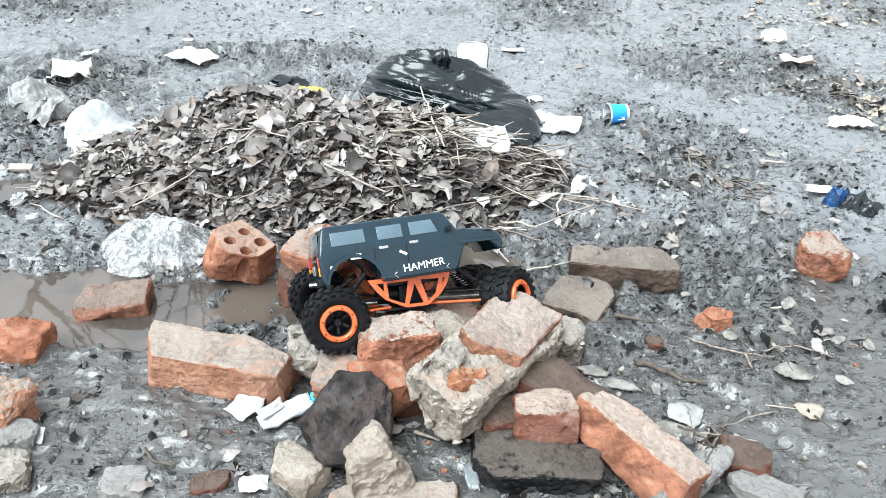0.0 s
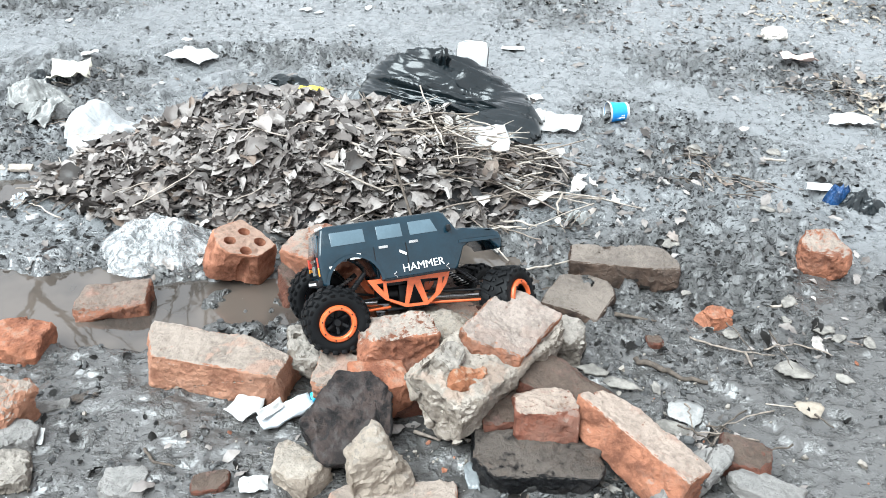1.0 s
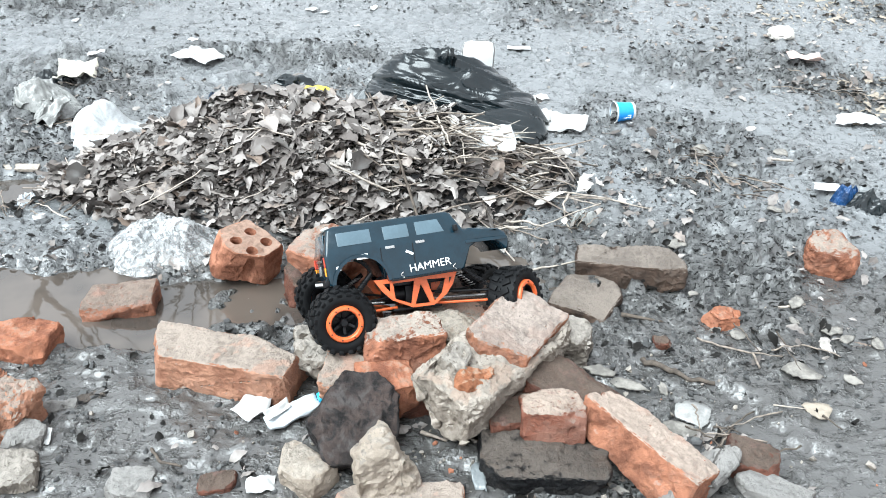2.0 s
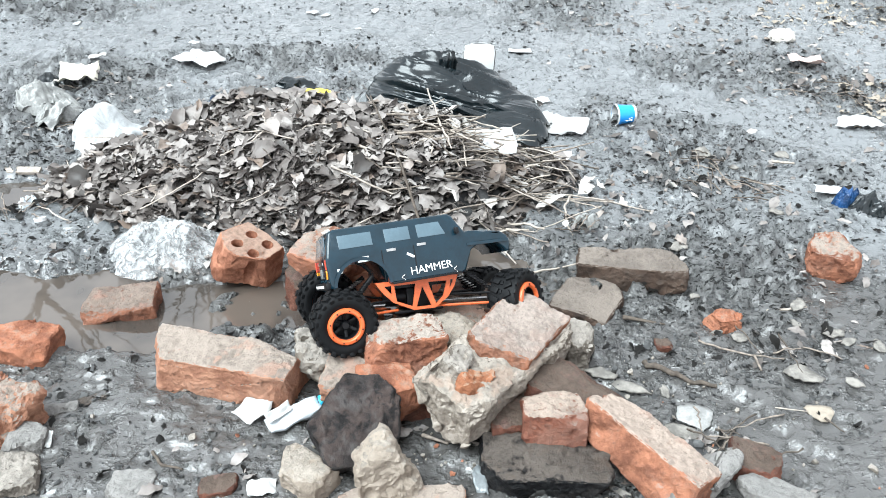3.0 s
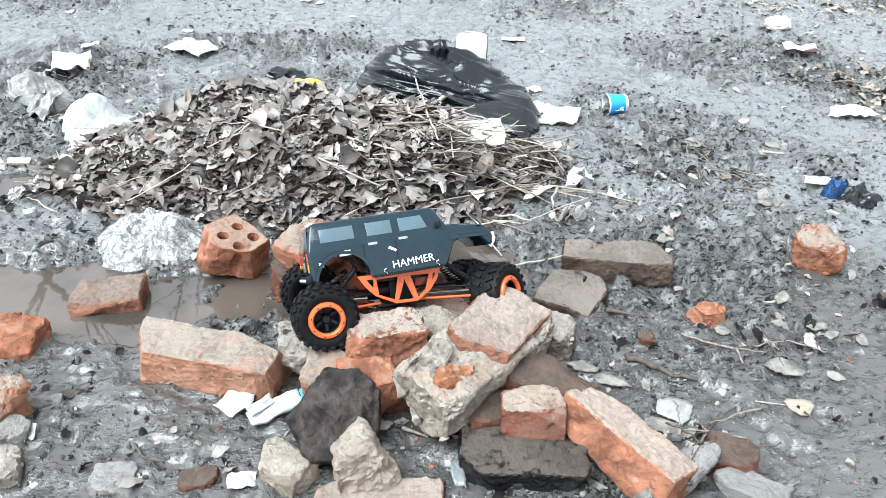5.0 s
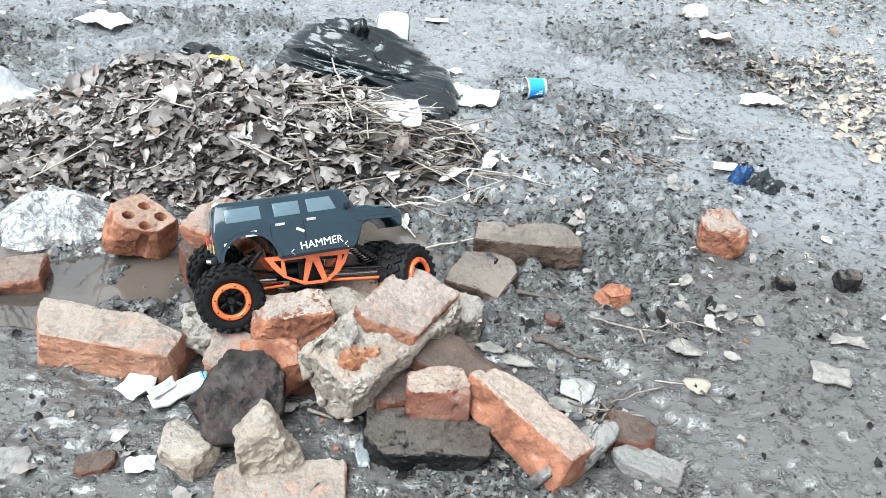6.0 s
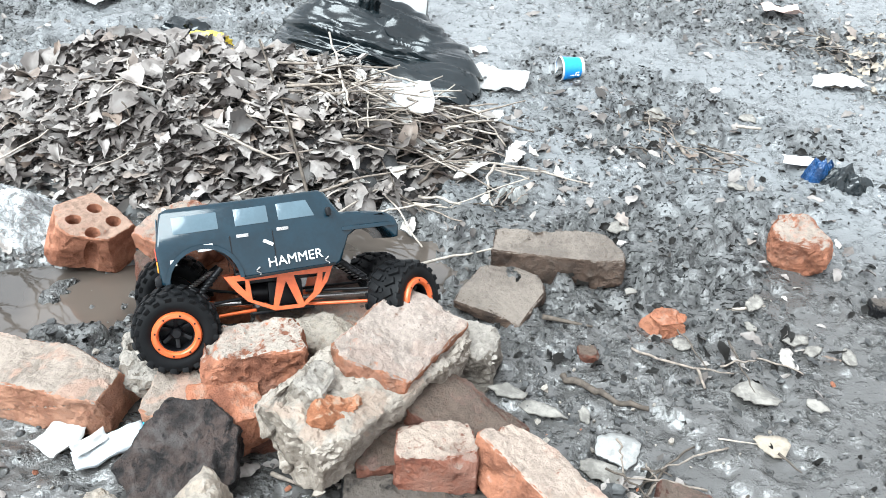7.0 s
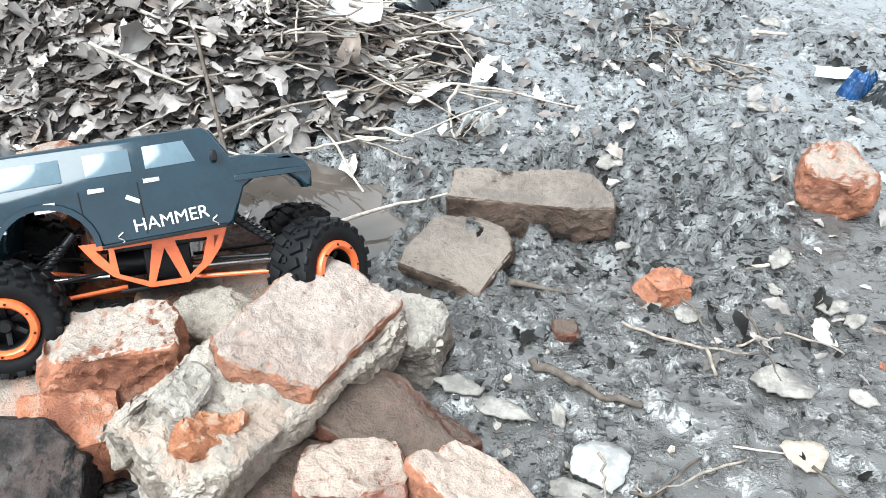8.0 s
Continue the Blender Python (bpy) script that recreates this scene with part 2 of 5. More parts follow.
car_paint = plain("dark_blue_black_paint", (0.005, 0.020, 0.031), 0.05, 0.0, 0.45, vary=0.25, scale=30, relief=0.03)
car_glass = plain("toy_window_decal", (0.075, 0.115, 0.14), 0.12, vary=0.12, scale=30, relief=0.0)
decal_white = plain("white_decal", (0.78, 0.78, 0.76), 0.4, vary=0.08, scale=120, relief=0.0)
decal_red = plain("red_decal", (0.55, 0.06, 0.03), 0.35, vary=0.1, relief=0.0)
lamp_amber = plain("amber_lens", (0.80, 0.30, 0.03), 0.2, vary=0.1, relief=0.0)
blue_print = plain("blue_printed_card", (0.010, 0.27, 0.74), 0.35, vary=0.12, scale=60, relief=0.05)
cyan_plastic = plain("cyan_plastic", (0.02, 0.42, 0.68), 0.35, vary=0.1)
navy_film = plain("navy_plastic_film", (0.010, 0.028, 0.06), 0.25, vary=0.5, scale=25)
navy_blue = plain("blue_plastic_film", (0.009, 0.055, 0.16), 0.25, vary=0.6, scale=40)
yellow_film = plain("yellow_wrapper", (0.72, 0.56, 0.06), 0.4, vary=0.3, scale=40)
pink_paper = plain("pinkish_paper", (0.62, 0.46, 0.41), 0.75, vary=0.2, scale=40)
foil = plain("dull_foil", (0.62, 0.66, 0.69), 0.32, metal=0.35, vary=0.25, scale=50)
ceramic = plain("white_shell", (0.31, 0.305, 0.295), 0.4, vary=0.4, scale=28, relief=0.5)
grey_shard = plain("grey_glass_shard", (0.17, 0.185, 0.19), 0.2, vary=0.3, scale=40)


# ---- building helpers ----
def mesh_from(bm, name, mats, smooth=None):
    me = bpy.data.meshes.new(name)
    if smooth is not None:
        bm.normal_update()
        for fc in bm.faces:
            fc.smooth = True
        for ed in bm.edges:
            if len(ed.link_faces) == 2:
                ed.smooth = ed.calc_face_angle(0) < radians(smooth)
    bm.to_mesh(me)
    bm.free()
    for m in mats if isinstance(mats, (list, tuple)) else [mats]:
        me.materials.append(m)
    return me


def part(name, bm, mats, parent, label="", smooth=None):
    """One mesh object under a thing or a part."""
    me = bm if isinstance(bm, bpy.types.Mesh) else mesh_from(bm, name, mats, smooth)
    ob = new(name, me)
    ob.parent = parent
    return tagged(ob, label)


def thing(name, bm, mats, m, label, category, group="", kind="", smooth=None):
    """A top-level mesh, or an Empty where bm is None, at the pose m."""
    me = bm if bm is None or isinstance(bm, bpy.types.Mesh) else mesh_from(bm, name, mats, smooth)
    ob = new(name, me)
    ob.matrix_world = m
    return tagged(ob, label, category, group, kind)


def raw_mesh(name, verts, faces, mat, smooth=True):
    me = bpy.data.meshes.new(name)
    me.from_pydata([tuple(v) for v in verts], [], faces)
    me.materials.append(mat)
    if smooth:
        me.polygons.foreach_set("use_smooth", [True] * len(me.polygons))
    return me


def box(bm, size, m=Matrix(), bevel=0.0, mat=0):
    r = bmesh.ops.create_cube(bm, size=1.0, matrix=m @ Matrix.Diagonal((*size, 1)))
    fs = {f for v in r["verts"] for f in v.link_faces}
    for fc in fs:
        fc.material_index = mat
    if bevel:
        es = {e for v in r["verts"] for e in v.link_edges}
        bmesh.ops.bevel(bm, geom=list(es), offset=bevel, segments=2, affect="EDGES", profile=0.6)
    return bm


def rod(bm, a, b, r, r2=None, seg=8):
    a, b = Vector(a), Vector(b)
    d = b - a
    m = Matrix.Translation((a + b) / 2) @ d.to_track_quat("Z", "Y").to_matrix().to_4x4()
    bmesh.ops.create_cone(bm, cap_ends=True, segments=seg, radius1=r, radius2=r if r2 is None else r2, depth=d.length, matrix=m)
    return bm


def lathe(bm, profile, seg=40, m=Matrix(), close=False):
    """Turns (radius, along) about the local y axis."""
    rings = []
    for k in range(seg):
        a = 2 * math.pi * k / seg
        rings.append([bm.verts.new(m @ Vector((r * math.cos(a), y, r * math.sin(a)))) for r, y in profile])
    n = len(profile)
    for k in range(seg):
        p, q = rings[k], rings[(k + 1) % seg]
        for j in range(n if close else n - 1):
            i = (j + 1) % n
            bm.faces.new((p[j], p[i], q[i], q[j]))
    return bm


def tube_verts(points, radii, seg=6):
    """Vertices and faces of a bent round stick."""
    verts, faces = [], []
    pts = [Vector(p) for p in points]
    for k, p in enumerate(pts):
        d = (pts[min(k + 1, len(pts) - 1)] - pts[max(k - 1, 0)]).normalized()
        q = d.to_track_quat("Z", "Y")
        for j in range(seg):
            a = 2 * math.pi * j / seg
            verts.append(p + q @ Vector((math.cos(a) * radii[k], math.sin(a) * radii[k], 0)))
    for k in range(len(pts) - 1):
        for j in range(seg):
            i = (j + 1) % seg
            faces.append((k * seg + j, k * seg + i, (k + 1) * seg + i, (k + 1) * seg + j))
    faces.append(tuple(range(seg - 1, -1, -1)))
    faces.append(tuple((len(pts) - 1) * seg + j for j in range(seg)))
    return verts, faces


# ---- noise on arrays ----
def lattice(ix, iy, iz, seed):
    h = (ix * 374761393 + iy * 668265263 + iz * 2147483647 + seed * 974634777) & 0xFFFFFFFF
    h = ((h ^ (h >> 13)) * 1274126177) & 0xFFFFFFFF
    return ((h ^ (h >> 16)) & 0xFFFF) / 65535.0


def value_noise(x, y, seed=0):
    ix, iy = np.floor(x).astype(np.int64), np.floor(y).astype(np.int64)
    fx, fy = x - ix, y - iy
    ux, uy = fx * fx * fx * (fx * (fx * 6 - 15) + 10), fy * fy * fy * (fy * (fy * 6 - 15) + 10)
    a, b = lattice(ix, iy, 0, seed), lattice(ix + 1, iy, 0, seed)
    c, d = lattice(ix, iy + 1, 0, seed), lattice(ix + 1, iy + 1, 0, seed)
    return (a + (b - a) * ux) * (1 - uy) + (c + (d - c) * ux) * uy


def fbm(x, y, scale, octaves=3, seed=0):
    total, amp, norm = 0.0, 1.0, 0.0
    for k in range(octaves):
        ca, sa = math.cos(0.6 * k + 0.3), math.sin(0.6 * k + 0.3)
        total = total + amp * value_noise((x * ca - y * sa) / scale + 13.7 * k, (x * sa + y * ca) / scale - 7.1 * k, seed + k)
        norm, amp, scale = norm + amp, amp * 0.55, scale * 0.5
    return total / norm


def smooth01(v, a, b):
    t = np.clip((v - a) / (b - a), 0, 1)
    return t * t * (3 - 2 * t)

# ---- ground ----
# puddles: centre, half widths and turn
PUDDLES = [
    (*(-0.886, 1.360), 0.42, 0.125, -4), (*(-0.661, 1.298), 0.20, 0.07, -10), (*(-0.432, 1.365), 0.21, 0.085, 4),
    (*(-0.064, 1.441), 0.21, 0.10, 0), (*(0.046, 1.470), 0.17, 0.12, 0), (*(-1.132, 1.827), 0.14, 0.07, 0),
]


def puddle_depth(x, y):
    """1 within the puddles, 0 outside, with a soft, uneven shore."""
    d = np.full_like(x, 9.0)
    for cx, cy, rx, ry, turn in PUDDLES:
        c, s = math.cos(radians(turn)), math.sin(radians(turn))
        u, v = (x - cx) * c + (y - cy) * s, -(x - cx) * s + (y - cy) * c
        d = np.minimum(d, np.sqrt((u / rx) ** 2 + (v / ry) ** 2))
    return smooth01(1.25 - d + 0.5 * (fbm(x, y, 0.12, 3, 5) - 0.5), 0.0, 0.42)


def rubble(x, y):
    """How churned the mud is: 0 on smooth wet strips, 1 where it is trodden."""
    r = smooth01(fbm(x, y, 0.55, 3, 21), 0.42, 0.66)
    track = np.abs((y - 2.25) + 0.85 * (x - 0.92)) / 1.31
    r = r * (0.08 + 0.92 * smooth01(track, 0.06, 0.16))
    for cx, cy, rx, ry in ((-1.25, 2.32, 0.42, 0.60), (0.98, 2.66, 0.42, 0.24), (0.66, 1.92, 0.20, 0.22), (1.30, 2.42, 0.30, 0.22), (-0.62, 2.75, 0.5, 0.12)):
        heap = np.sqrt(((x - cx) / rx) ** 2 + ((y - cy) / ry) ** 2) + 0.6 * (fbm(x, y, 0.2, 3, 57) - 0.5)
        r = np.maximum(r, 1 - smooth01(heap, 0.6, 1.15))
    for cx, cy, rx, ry in ((0.72, 0.92, 0.32, 0.17), (*(0.359, 1.743), 0.22, 0.16), (*(0.447, 1.191), 0.30, 0.16)):
        slick = np.sqrt(((x - cx) / rx) ** 2 + ((y - cy) / ry) ** 2)
        r = r * (0.22 + 0.78 * smooth01(slick, 0.7, 1.1))
    return r


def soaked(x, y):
    """Where the mud is full of water: round the puddles and the rubble; further up the paler tone holds painted sky
    sheen.
    """
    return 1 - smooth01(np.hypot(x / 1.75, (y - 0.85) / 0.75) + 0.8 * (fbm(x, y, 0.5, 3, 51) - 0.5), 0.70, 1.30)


def ground_z(x, y):
    x, y = np.asarray(x, float), np.asarray(y, float)
    r = rubble(x, y)
    far = np.hypot(np.maximum(0, np.abs(x - 0.05) - 1.8), np.maximum(0, np.maximum(0.62 - y, y - 3.5)))
    near = np.exp(-(far / 0.4) ** 2)
    z = 0.016 + 0.02 * (fbm(x, y, 0.6, 2, 1) - 0.5) * np.exp(-(far / 1.2) ** 2)
    z = z + near * (0.35 + 0.65 * r) * 0.040 * (fbm(x, y, 0.085, 3, 3) - 0.5)
    clods = smooth01(fbm(x, y, 0.045, 3, 9), 0.55, 0.64)
    z = z + near * (0.25 + 0.75 * r) * 0.023 * clods
    z = z - near * 0.014 * smooth01(fbm(x, y, 0.034, 3, 14), 0.58, 0.68) * (0.3 + r)
    return z - 0.038 * puddle_depth(x, y)


def spread(fine, near, far, grow=1.16):
    """Grid lines: the fine ones, then ever wider steps out to near and far."""
    low, high = [fine[0]], [fine[-1]]
    step = fine[1] - fine[0]
    while low[-1] > near:
        step *= grow
        low.append(low[-1] - step)
    step = fine[-1] - fine[-2]
    while high[-1] < far:
        step *= grow
        high.append(high[-1] + step)
    return np.array(low[:0:-1] + list(fine) + high[1:])


xs = spread(np.arange(-1.75, 1.85, 0.0075), -400, 400)
rows_y, yy = [], 0.62
while yy < 3.5:
    rows_y.append(yy)
    yy += 0.0058 * max(1.0, yy / 1.05)
ys = spread(np.array(rows_y), -400, 400)
gx, gy = np.meshgrid(xs, ys)
gz = ground_z(gx, gy)
nx, ny = len(xs), len(ys)
idx = np.arange(nx * ny).reshape(ny, nx)
quads = np.stack([idx[:-1, :-1], idx[:-1, 1:], idx[1:, 1:], idx[1:, :-1]], -1).reshape(-1, 4)
me = bpy.data.meshes.new("ground")
me.vertices.add(nx * ny)
me.vertices.foreach_set("co", np.stack([gx, gy, gz], -1).ravel())
me.loops.add(quads.size)
me.loops.foreach_set("vertex_index", quads.ravel())
me.polygons.add(len(quads))
me.polygons.foreach_set("loop_start", np.arange(len(quads)) * 4)
me.update(calc_edges=True)
me.polygons.foreach_set("use_smooth", [True] * len(quads))
me.materials.append(mud)
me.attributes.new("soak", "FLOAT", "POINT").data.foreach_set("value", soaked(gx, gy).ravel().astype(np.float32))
me.attributes.new("churn", "FLOAT", "POINT").data.foreach_set("value", rubble(gx, gy).ravel().astype(np.float32))
tagged(new("ground", me), "wet grey trodden mud with clods and ruts", "ground", kind="structure")

bm = bmesh.new()
bmesh.ops.create_grid(bm, x_segments=8, y_segments=4, size=0.5, matrix=Matrix.Translation((-0.95, 1.45, 0.0)) @ Matrix.Diagonal((2.7, 0.95, 1, 1)))
thing("puddle", bm, water, Matrix(), "shallow brown muddy puddle water mirroring the sky", "water", kind="structure")


def top(x, y):
    return float(ground_z(np.array([x]), np.array([y]))[0])


# ---- broken bricks and stones ----
def chunk_mesh(name, size, mat, seed, cuts=2, amp=0.0050, worn=0.0022, fine=0.0058, ends=0.25, keep_top=False, chips=9, planes=()):
    """A block of size with some corners broken off, worn edges and an uneven skin."""
    rnd = random.Random(seed)
    bm = bmesh.new()
    bmesh.ops.create_cube(bm, size=1.0, matrix=Matrix.Diagonal((*size, 1)))
    cutters = []
    for _ in range(cuts):
        n = Vector((rnd.choice((-1, 1)) * rnd.uniform(0.45, 1), rnd.choice((-1, 1)) * rnd.uniform(0.25, 1), rnd.uniform(-0.5, 0.25) if keep_top else rnd.uniform(-0.7, 0.8))).normalized()
        reach = sum(abs(c) * s / 2 for c, s in zip(n, size))
        cutters.append((n, reach * (1 - rnd.uniform(0.10, ends + 0.10))))
    for _ in range(chips):
        n = Vector([rnd.choice((-1, 1)) * rnd.uniform(0.15, 1) / s for s in size]).normalized()
        reach = sum(abs(c) * s / 2 for c, s in zip(n, size))
        cutters.append((n, reach * (1 - rnd.uniform(0.05, 0.30))))
    for x, y, z, d in planes:
        cutters.append((Vector((x, y, z)).normalized(), d))
    for n, d in cutters:
        geom = bm.verts[:] + bm.edges[:] + bm.faces[:]
        r = bmesh.ops.bisect_plane(bm, geom=geom, plane_co=n * d, plane_no=n, clear_outer=True)
        es = [e for e in r["geom_cut"] if isinstance(e, bmesh.types.BMEdge)]
        if es:
            bmesh.ops.contextual_create(bm, geom=es)
    bmesh.ops.bevel(bm, geom=bm.edges[:], offset=worn, segments=1, affect="EDGES")
    bmesh.ops.triangulate(bm, faces=bm.faces[:])
    for _ in range(6):
        long = [e for e in bm.edges if e.calc_length() > fine]
        if not long:
            break
        bmesh.ops.subdivide_edges(bm, edges=long, cuts=1)
        bmesh.ops.triangulate(bm, faces=[f for f in bm.faces if len(f.verts) > 3])
    bm.normal_update()
    off = Vector((rnd.uniform(-50, 50), rnd.uniform(-50, 50), rnd.uniform(-50, 50)))
    moved = []
    for v in bm.verts:
        p = v.co
        d = amp * 1.2 * noise.noise(p * 20 + off) + amp * 0.8 * (0.5 - noise.turbulence(p * 75 + off, 3, True))
        d -= amp * 2.2 * max(0.0, noise.noise(p * 38 - off) - 0.2)
        moved.append(v.co + v.normal * d)
    for v, c in zip(bm.verts, moved):
        v.co = c
    return mesh_from(bm, name, mat, smooth=30)


def rest(ob, m, base):
    """Moves ob up or down so that its lowest point lies at base."""
    low = min((m @ v.co).z for v in ob.data.vertices)
    ob.matrix_world = Matrix.Translation((0, 0, base - low)) @ m
    return ob


def chunk(name, at, size, mat, label, seed, rz=0, rx=0, ry=0, base=0.0, category="brick", spin=0, **shape):
    me = chunk_mesh(name, size, mat, seed, **shape)
    ob = tagged(new(name, me), label, category)
    return rest(ob, pose(at[0], at[1], 0, rx, ry, rz) @ pose(0, 0, 0, 0, 0, spin), base)


chunk("brick", (-0.400, 1.124), (0.278, 0.090, 0.088), brick_salmon, "whole salmon brick with a mortar-crusted top, in wet mud", 3, rz=-13, cuts=1, chips=6, amp=0.005)
chunk("brick", (-0.076, 1.108), (0.135, 0.080, 0.115), brick_capped, "broken orange brick with pale mortar on top of the rubble", 11, rz=12, rx=-8, base=0.024, amp=0.007, cuts=2, ends=0.3, keep_top=True, chips=6)
chunk("brick", (-0.240, 1.412), (0.145, 0.11, 0.072), brick_red, "broken orange brick lying on a muddy block by the puddle", 23, rz=-28, rx=8, base=0.048, cuts=3, ends=0.35)
chunk("brick", (-0.258, 1.418), (0.165, 0.14, 0.07), brick_dim, "mud-coated brick half sunk at the edge of the puddle", 29, rz=-12, base=-0.02, cuts=2)
chunk("brick", (-0.182, 1.340), (0.092, 0.10, 0.08), brick_bare, "squarish bare orange half brick by the puddle", 31, rz=8, base=-0.006, cuts=2, ends=0.2)
chunk("brick", (0.026, 1.323), (0.135, 0.11, 0.075), brick_dim, "brown brick with a wet mud-smeared top in the puddle", 37, rz=-4, base=-0.012, cuts=2)
chunk("brick", (-0.046, 1.255), (0.12, 0.06, 0.035), brick_salmon, "pinkish brick splinter among the rubble", 41, rz=-20, base=0.03, cuts=3)
chunk("stone", (0.001, 1.197), (0.10, 0.075, 0.07), stone_pale, "tan lump of crumbling mortar among the rubble", 43, rz=-30, base=0.02, cuts=4, category="stone", amp=0.007)
chunk("mortar_lump", (-0.215, 1.145), (0.105, 0.095, 0.092), mortar, "grey crumbly lump of mortar against the brick", 47, rz=10, base=-0.006, cuts=5, category="mortar", amp=0.010, ends=0.4)
chunk("brick", (0.171, 0.989), (0.105, 0.075, 0.082), brick_dark_red, "small broken orange brick with a pale top face", 57, rz=-3, rx=-8, base=0.004, amp=0.005, cuts=2, ends=0.2, keep_top=True)
chunk("brick", (0.105, 1.014), (0.085, 0.08, 0.065), brick_dim, "dark red broken brick under the mortar slab", 59, rz=10, base=-0.004, cuts=3)
chunk("brick", (0.186, 1.071), (0.20, 0.105, 0.075), brick_dim, "brownish brick leaning in the rubble heap, darkened for its shade", 61, rz=-38, ry=6, base=0.0, cuts=2)
chunk("brick", (0.311, 0.933), (0.215, 0.084, 0.076), brick_dusty, "long broken red brick with dusty top and orange side", 67, rz=-49, rx=-20, ry=5, base=-0.008, cuts=2, chips=7, keep_top=True)
chunk("brick", (0.153, 0.923), (0.205, 0.095, 0.055), brick_soot, "black mud-soaked flat brick under the rubble", 71, rz=-4, base=-0.012, cuts=2)
chunk("brick", (-0.153, 0.979), (0.145, 0.155, 0.07), brick_tar, "dark tarry brick slab leaning on the rubble", 73, spin=-12, chips=5, rz=12, rx=34, base=-0.012, cuts=2, amp=0.005, planes=((0.75, -0.65, 0, 0.068), (-0.8, -0.5, 0, 0.07), (-0.85, 0.5, 0, 0.058)))
chunk("brick", (-0.104, 1.050), (0.09, 0.075, 0.105), brick_bare, "orange-brown broken brick wedged in the rubble", 79, rz=20, rx=10, base=0.0, cuts=3)
chunk("brick", (-0.162, 1.073), (0.10, 0.08, 0.085), brick_salmon, "pinkish broken brick wedged behind a dark slab", 80, rz=-10, rx=14, base=0.0, cuts=3)
chunk("brick", (-0.032, 1.111), (0.16, 0.12, 0.08), brick_dim, "red brick buried under the rubble heap, darkened for its shade", 81, rz=25, base=-0.006, cuts=2)
chunk("brick", (-0.002, 1.272), (0.17, 0.10, 0.07), brick_red, "broken red brick behind the mortar slab", 82, rz=-10, base=-0.006, cuts=3)
chunk("stone", (-0.097, 0.890), (0.092, 0.068, 0.136), stone_pale, "upright pale pointed stone in the mud", 84, rz=10, rx=-14, base=-0.02, cuts=1, category="stone", amp=0.010, planes=((0.8, 0, 0.6, 0.038), (-0.72, 0.1, 0.7, 0.046), (0.2, -0.7, 0.7, 0.054)))
chunk("stone", (-0.227, 0.898), (0.09, 0.065, 0.06), stone_pale, "pale angular stone in the mud", 89, rz=-30, base=-0.008, cuts=5, category="stone", ends=0.4, amp=0.006)
chunk("brick", (-0.069, 0.820), (0.19, 0.12, 0.045), brick_salmon, "pale pinkish brick sunk in the mud", 97, rz=4, base=-0.02, cuts=3)
chunk("brick", (-0.755, 1.010), (0.125, 0.10, 0.09), brick_salmon, "rounded orange brick lump in the mud", 101, rz=-25, base=-0.01, amp=0.010, cuts=5, ends=0.4)
chunk("stone", (-0.688, 0.964), (0.065, 0.055, 0.05), stone_grey, "small grey stone by the brick lump", 103, base=-0.004, cuts=4, category="stone")
chunk("mortar_lump", (-0.691, 0.893), (0.09, 0.09, 0.045), mortar, "pale crumbly lump of mortar in the mud", 107, rz=20, base=-0.006, cuts=4, category="mortar", amp=0.008)
chunk("brick", (-0.801, 1.205), (0.13, 0.09, 0.065), brick_bare, "broken orange brick at the puddle's edge", 109, rz=-12, base=-0.012, cuts=3)
chunk("brick", (-0.669, 1.361), (0.145, 0.09, 0.055), brick_wet, "wet brick half under the puddle water", 113, rz=10, ry=-5, rx=6, base=-0.034, cuts=2)
chunk("stone", (-0.494, 0.879), (0.07, 0.06, 0.035), stone_grey, "round grey stone in the mud", 127, base=-0.01, cuts=5, category="stone")
chunk("brick", (-0.357, 0.882), (0.058, 0.036, 0.03), brick_dim, "small flat brick fragment in the mud", 131, rz=8, base=-0.003, cuts=3)
chunk("brick", (0.379, 1.449), (0.222, 0.08, 0.072), brick_grey, "greyed muddy brick lying in the mud", 137, rz=-9, base=-0.008, cuts=2, chips=6, keep_top=True)
chunk("stone", (0.282, 1.364), (0.125, 0.125, 0.024), brick_grey, "thin flat stone plate on the mud", 139, rz=-32, rx=3, base=0.012, cuts=3, category="stone", worn=0.003, amp=0.003)
chunk("brick", (0.818, 1.494), (0.098, 0.085, 0.085), brick_red, "orange broken brick chunk standing in mud", 150, rz=-25, rx=8, base=-0.008, amp=0.006, cuts=4, ends=0.3)
chunk("brick", (0.537, 1.305), (0.060, 0.044, 0.038), brick_bare, "small orange brick chip on the mud", 158, rz=10, base=-0.004, cuts=4, ends=0.3, amp=0.007)
chunk("mortar_lump", (0.220, 1.193), (0.082, 0.07, 0.085), mortar, "pale crumbly mortar lump beside the slab", 157, rz=-15, base=-0.004, cuts=4, category="mortar", amp=0.008)
chunk("brick", (0.487, 0.935), (0.078, 0.066, 0.046), brick_dim, "dark wet brown brick fragment in the mud", 163, rz=-20, base=-0.006, cuts=4)
chunk("stone", (0.501, 0.876), (0.115, 0.05, 0.03), stone_grey, "pale flat stone splinter in the mud", 167, rz=-30, base=0.0, cuts=3, category="stone", worn=0.003)
chunk("stone", (0.419, 0.900), (0.095, 0.028, 0.06), stone_grey, "grey stone shard leaning on the rubble", 173, rz=52, rx=20, base=0.0, cuts=3, category="stone", worn=0.003)
chunk("stone", (0.407, 0.902), (0.06, 0.045, 0.03), stone_grey, "small grey stone on the rubble edge", 179, rz=20, base=0.02, cuts=3, category="stone")
chunk("stone", (0.364, 0.890), (0.14, 0.02, 0.06), stone_grey, "thin grey slate against the red brick", 181, rz=46, rx=25, base=-0.005, cuts=2, category="stone", worn=0.003)
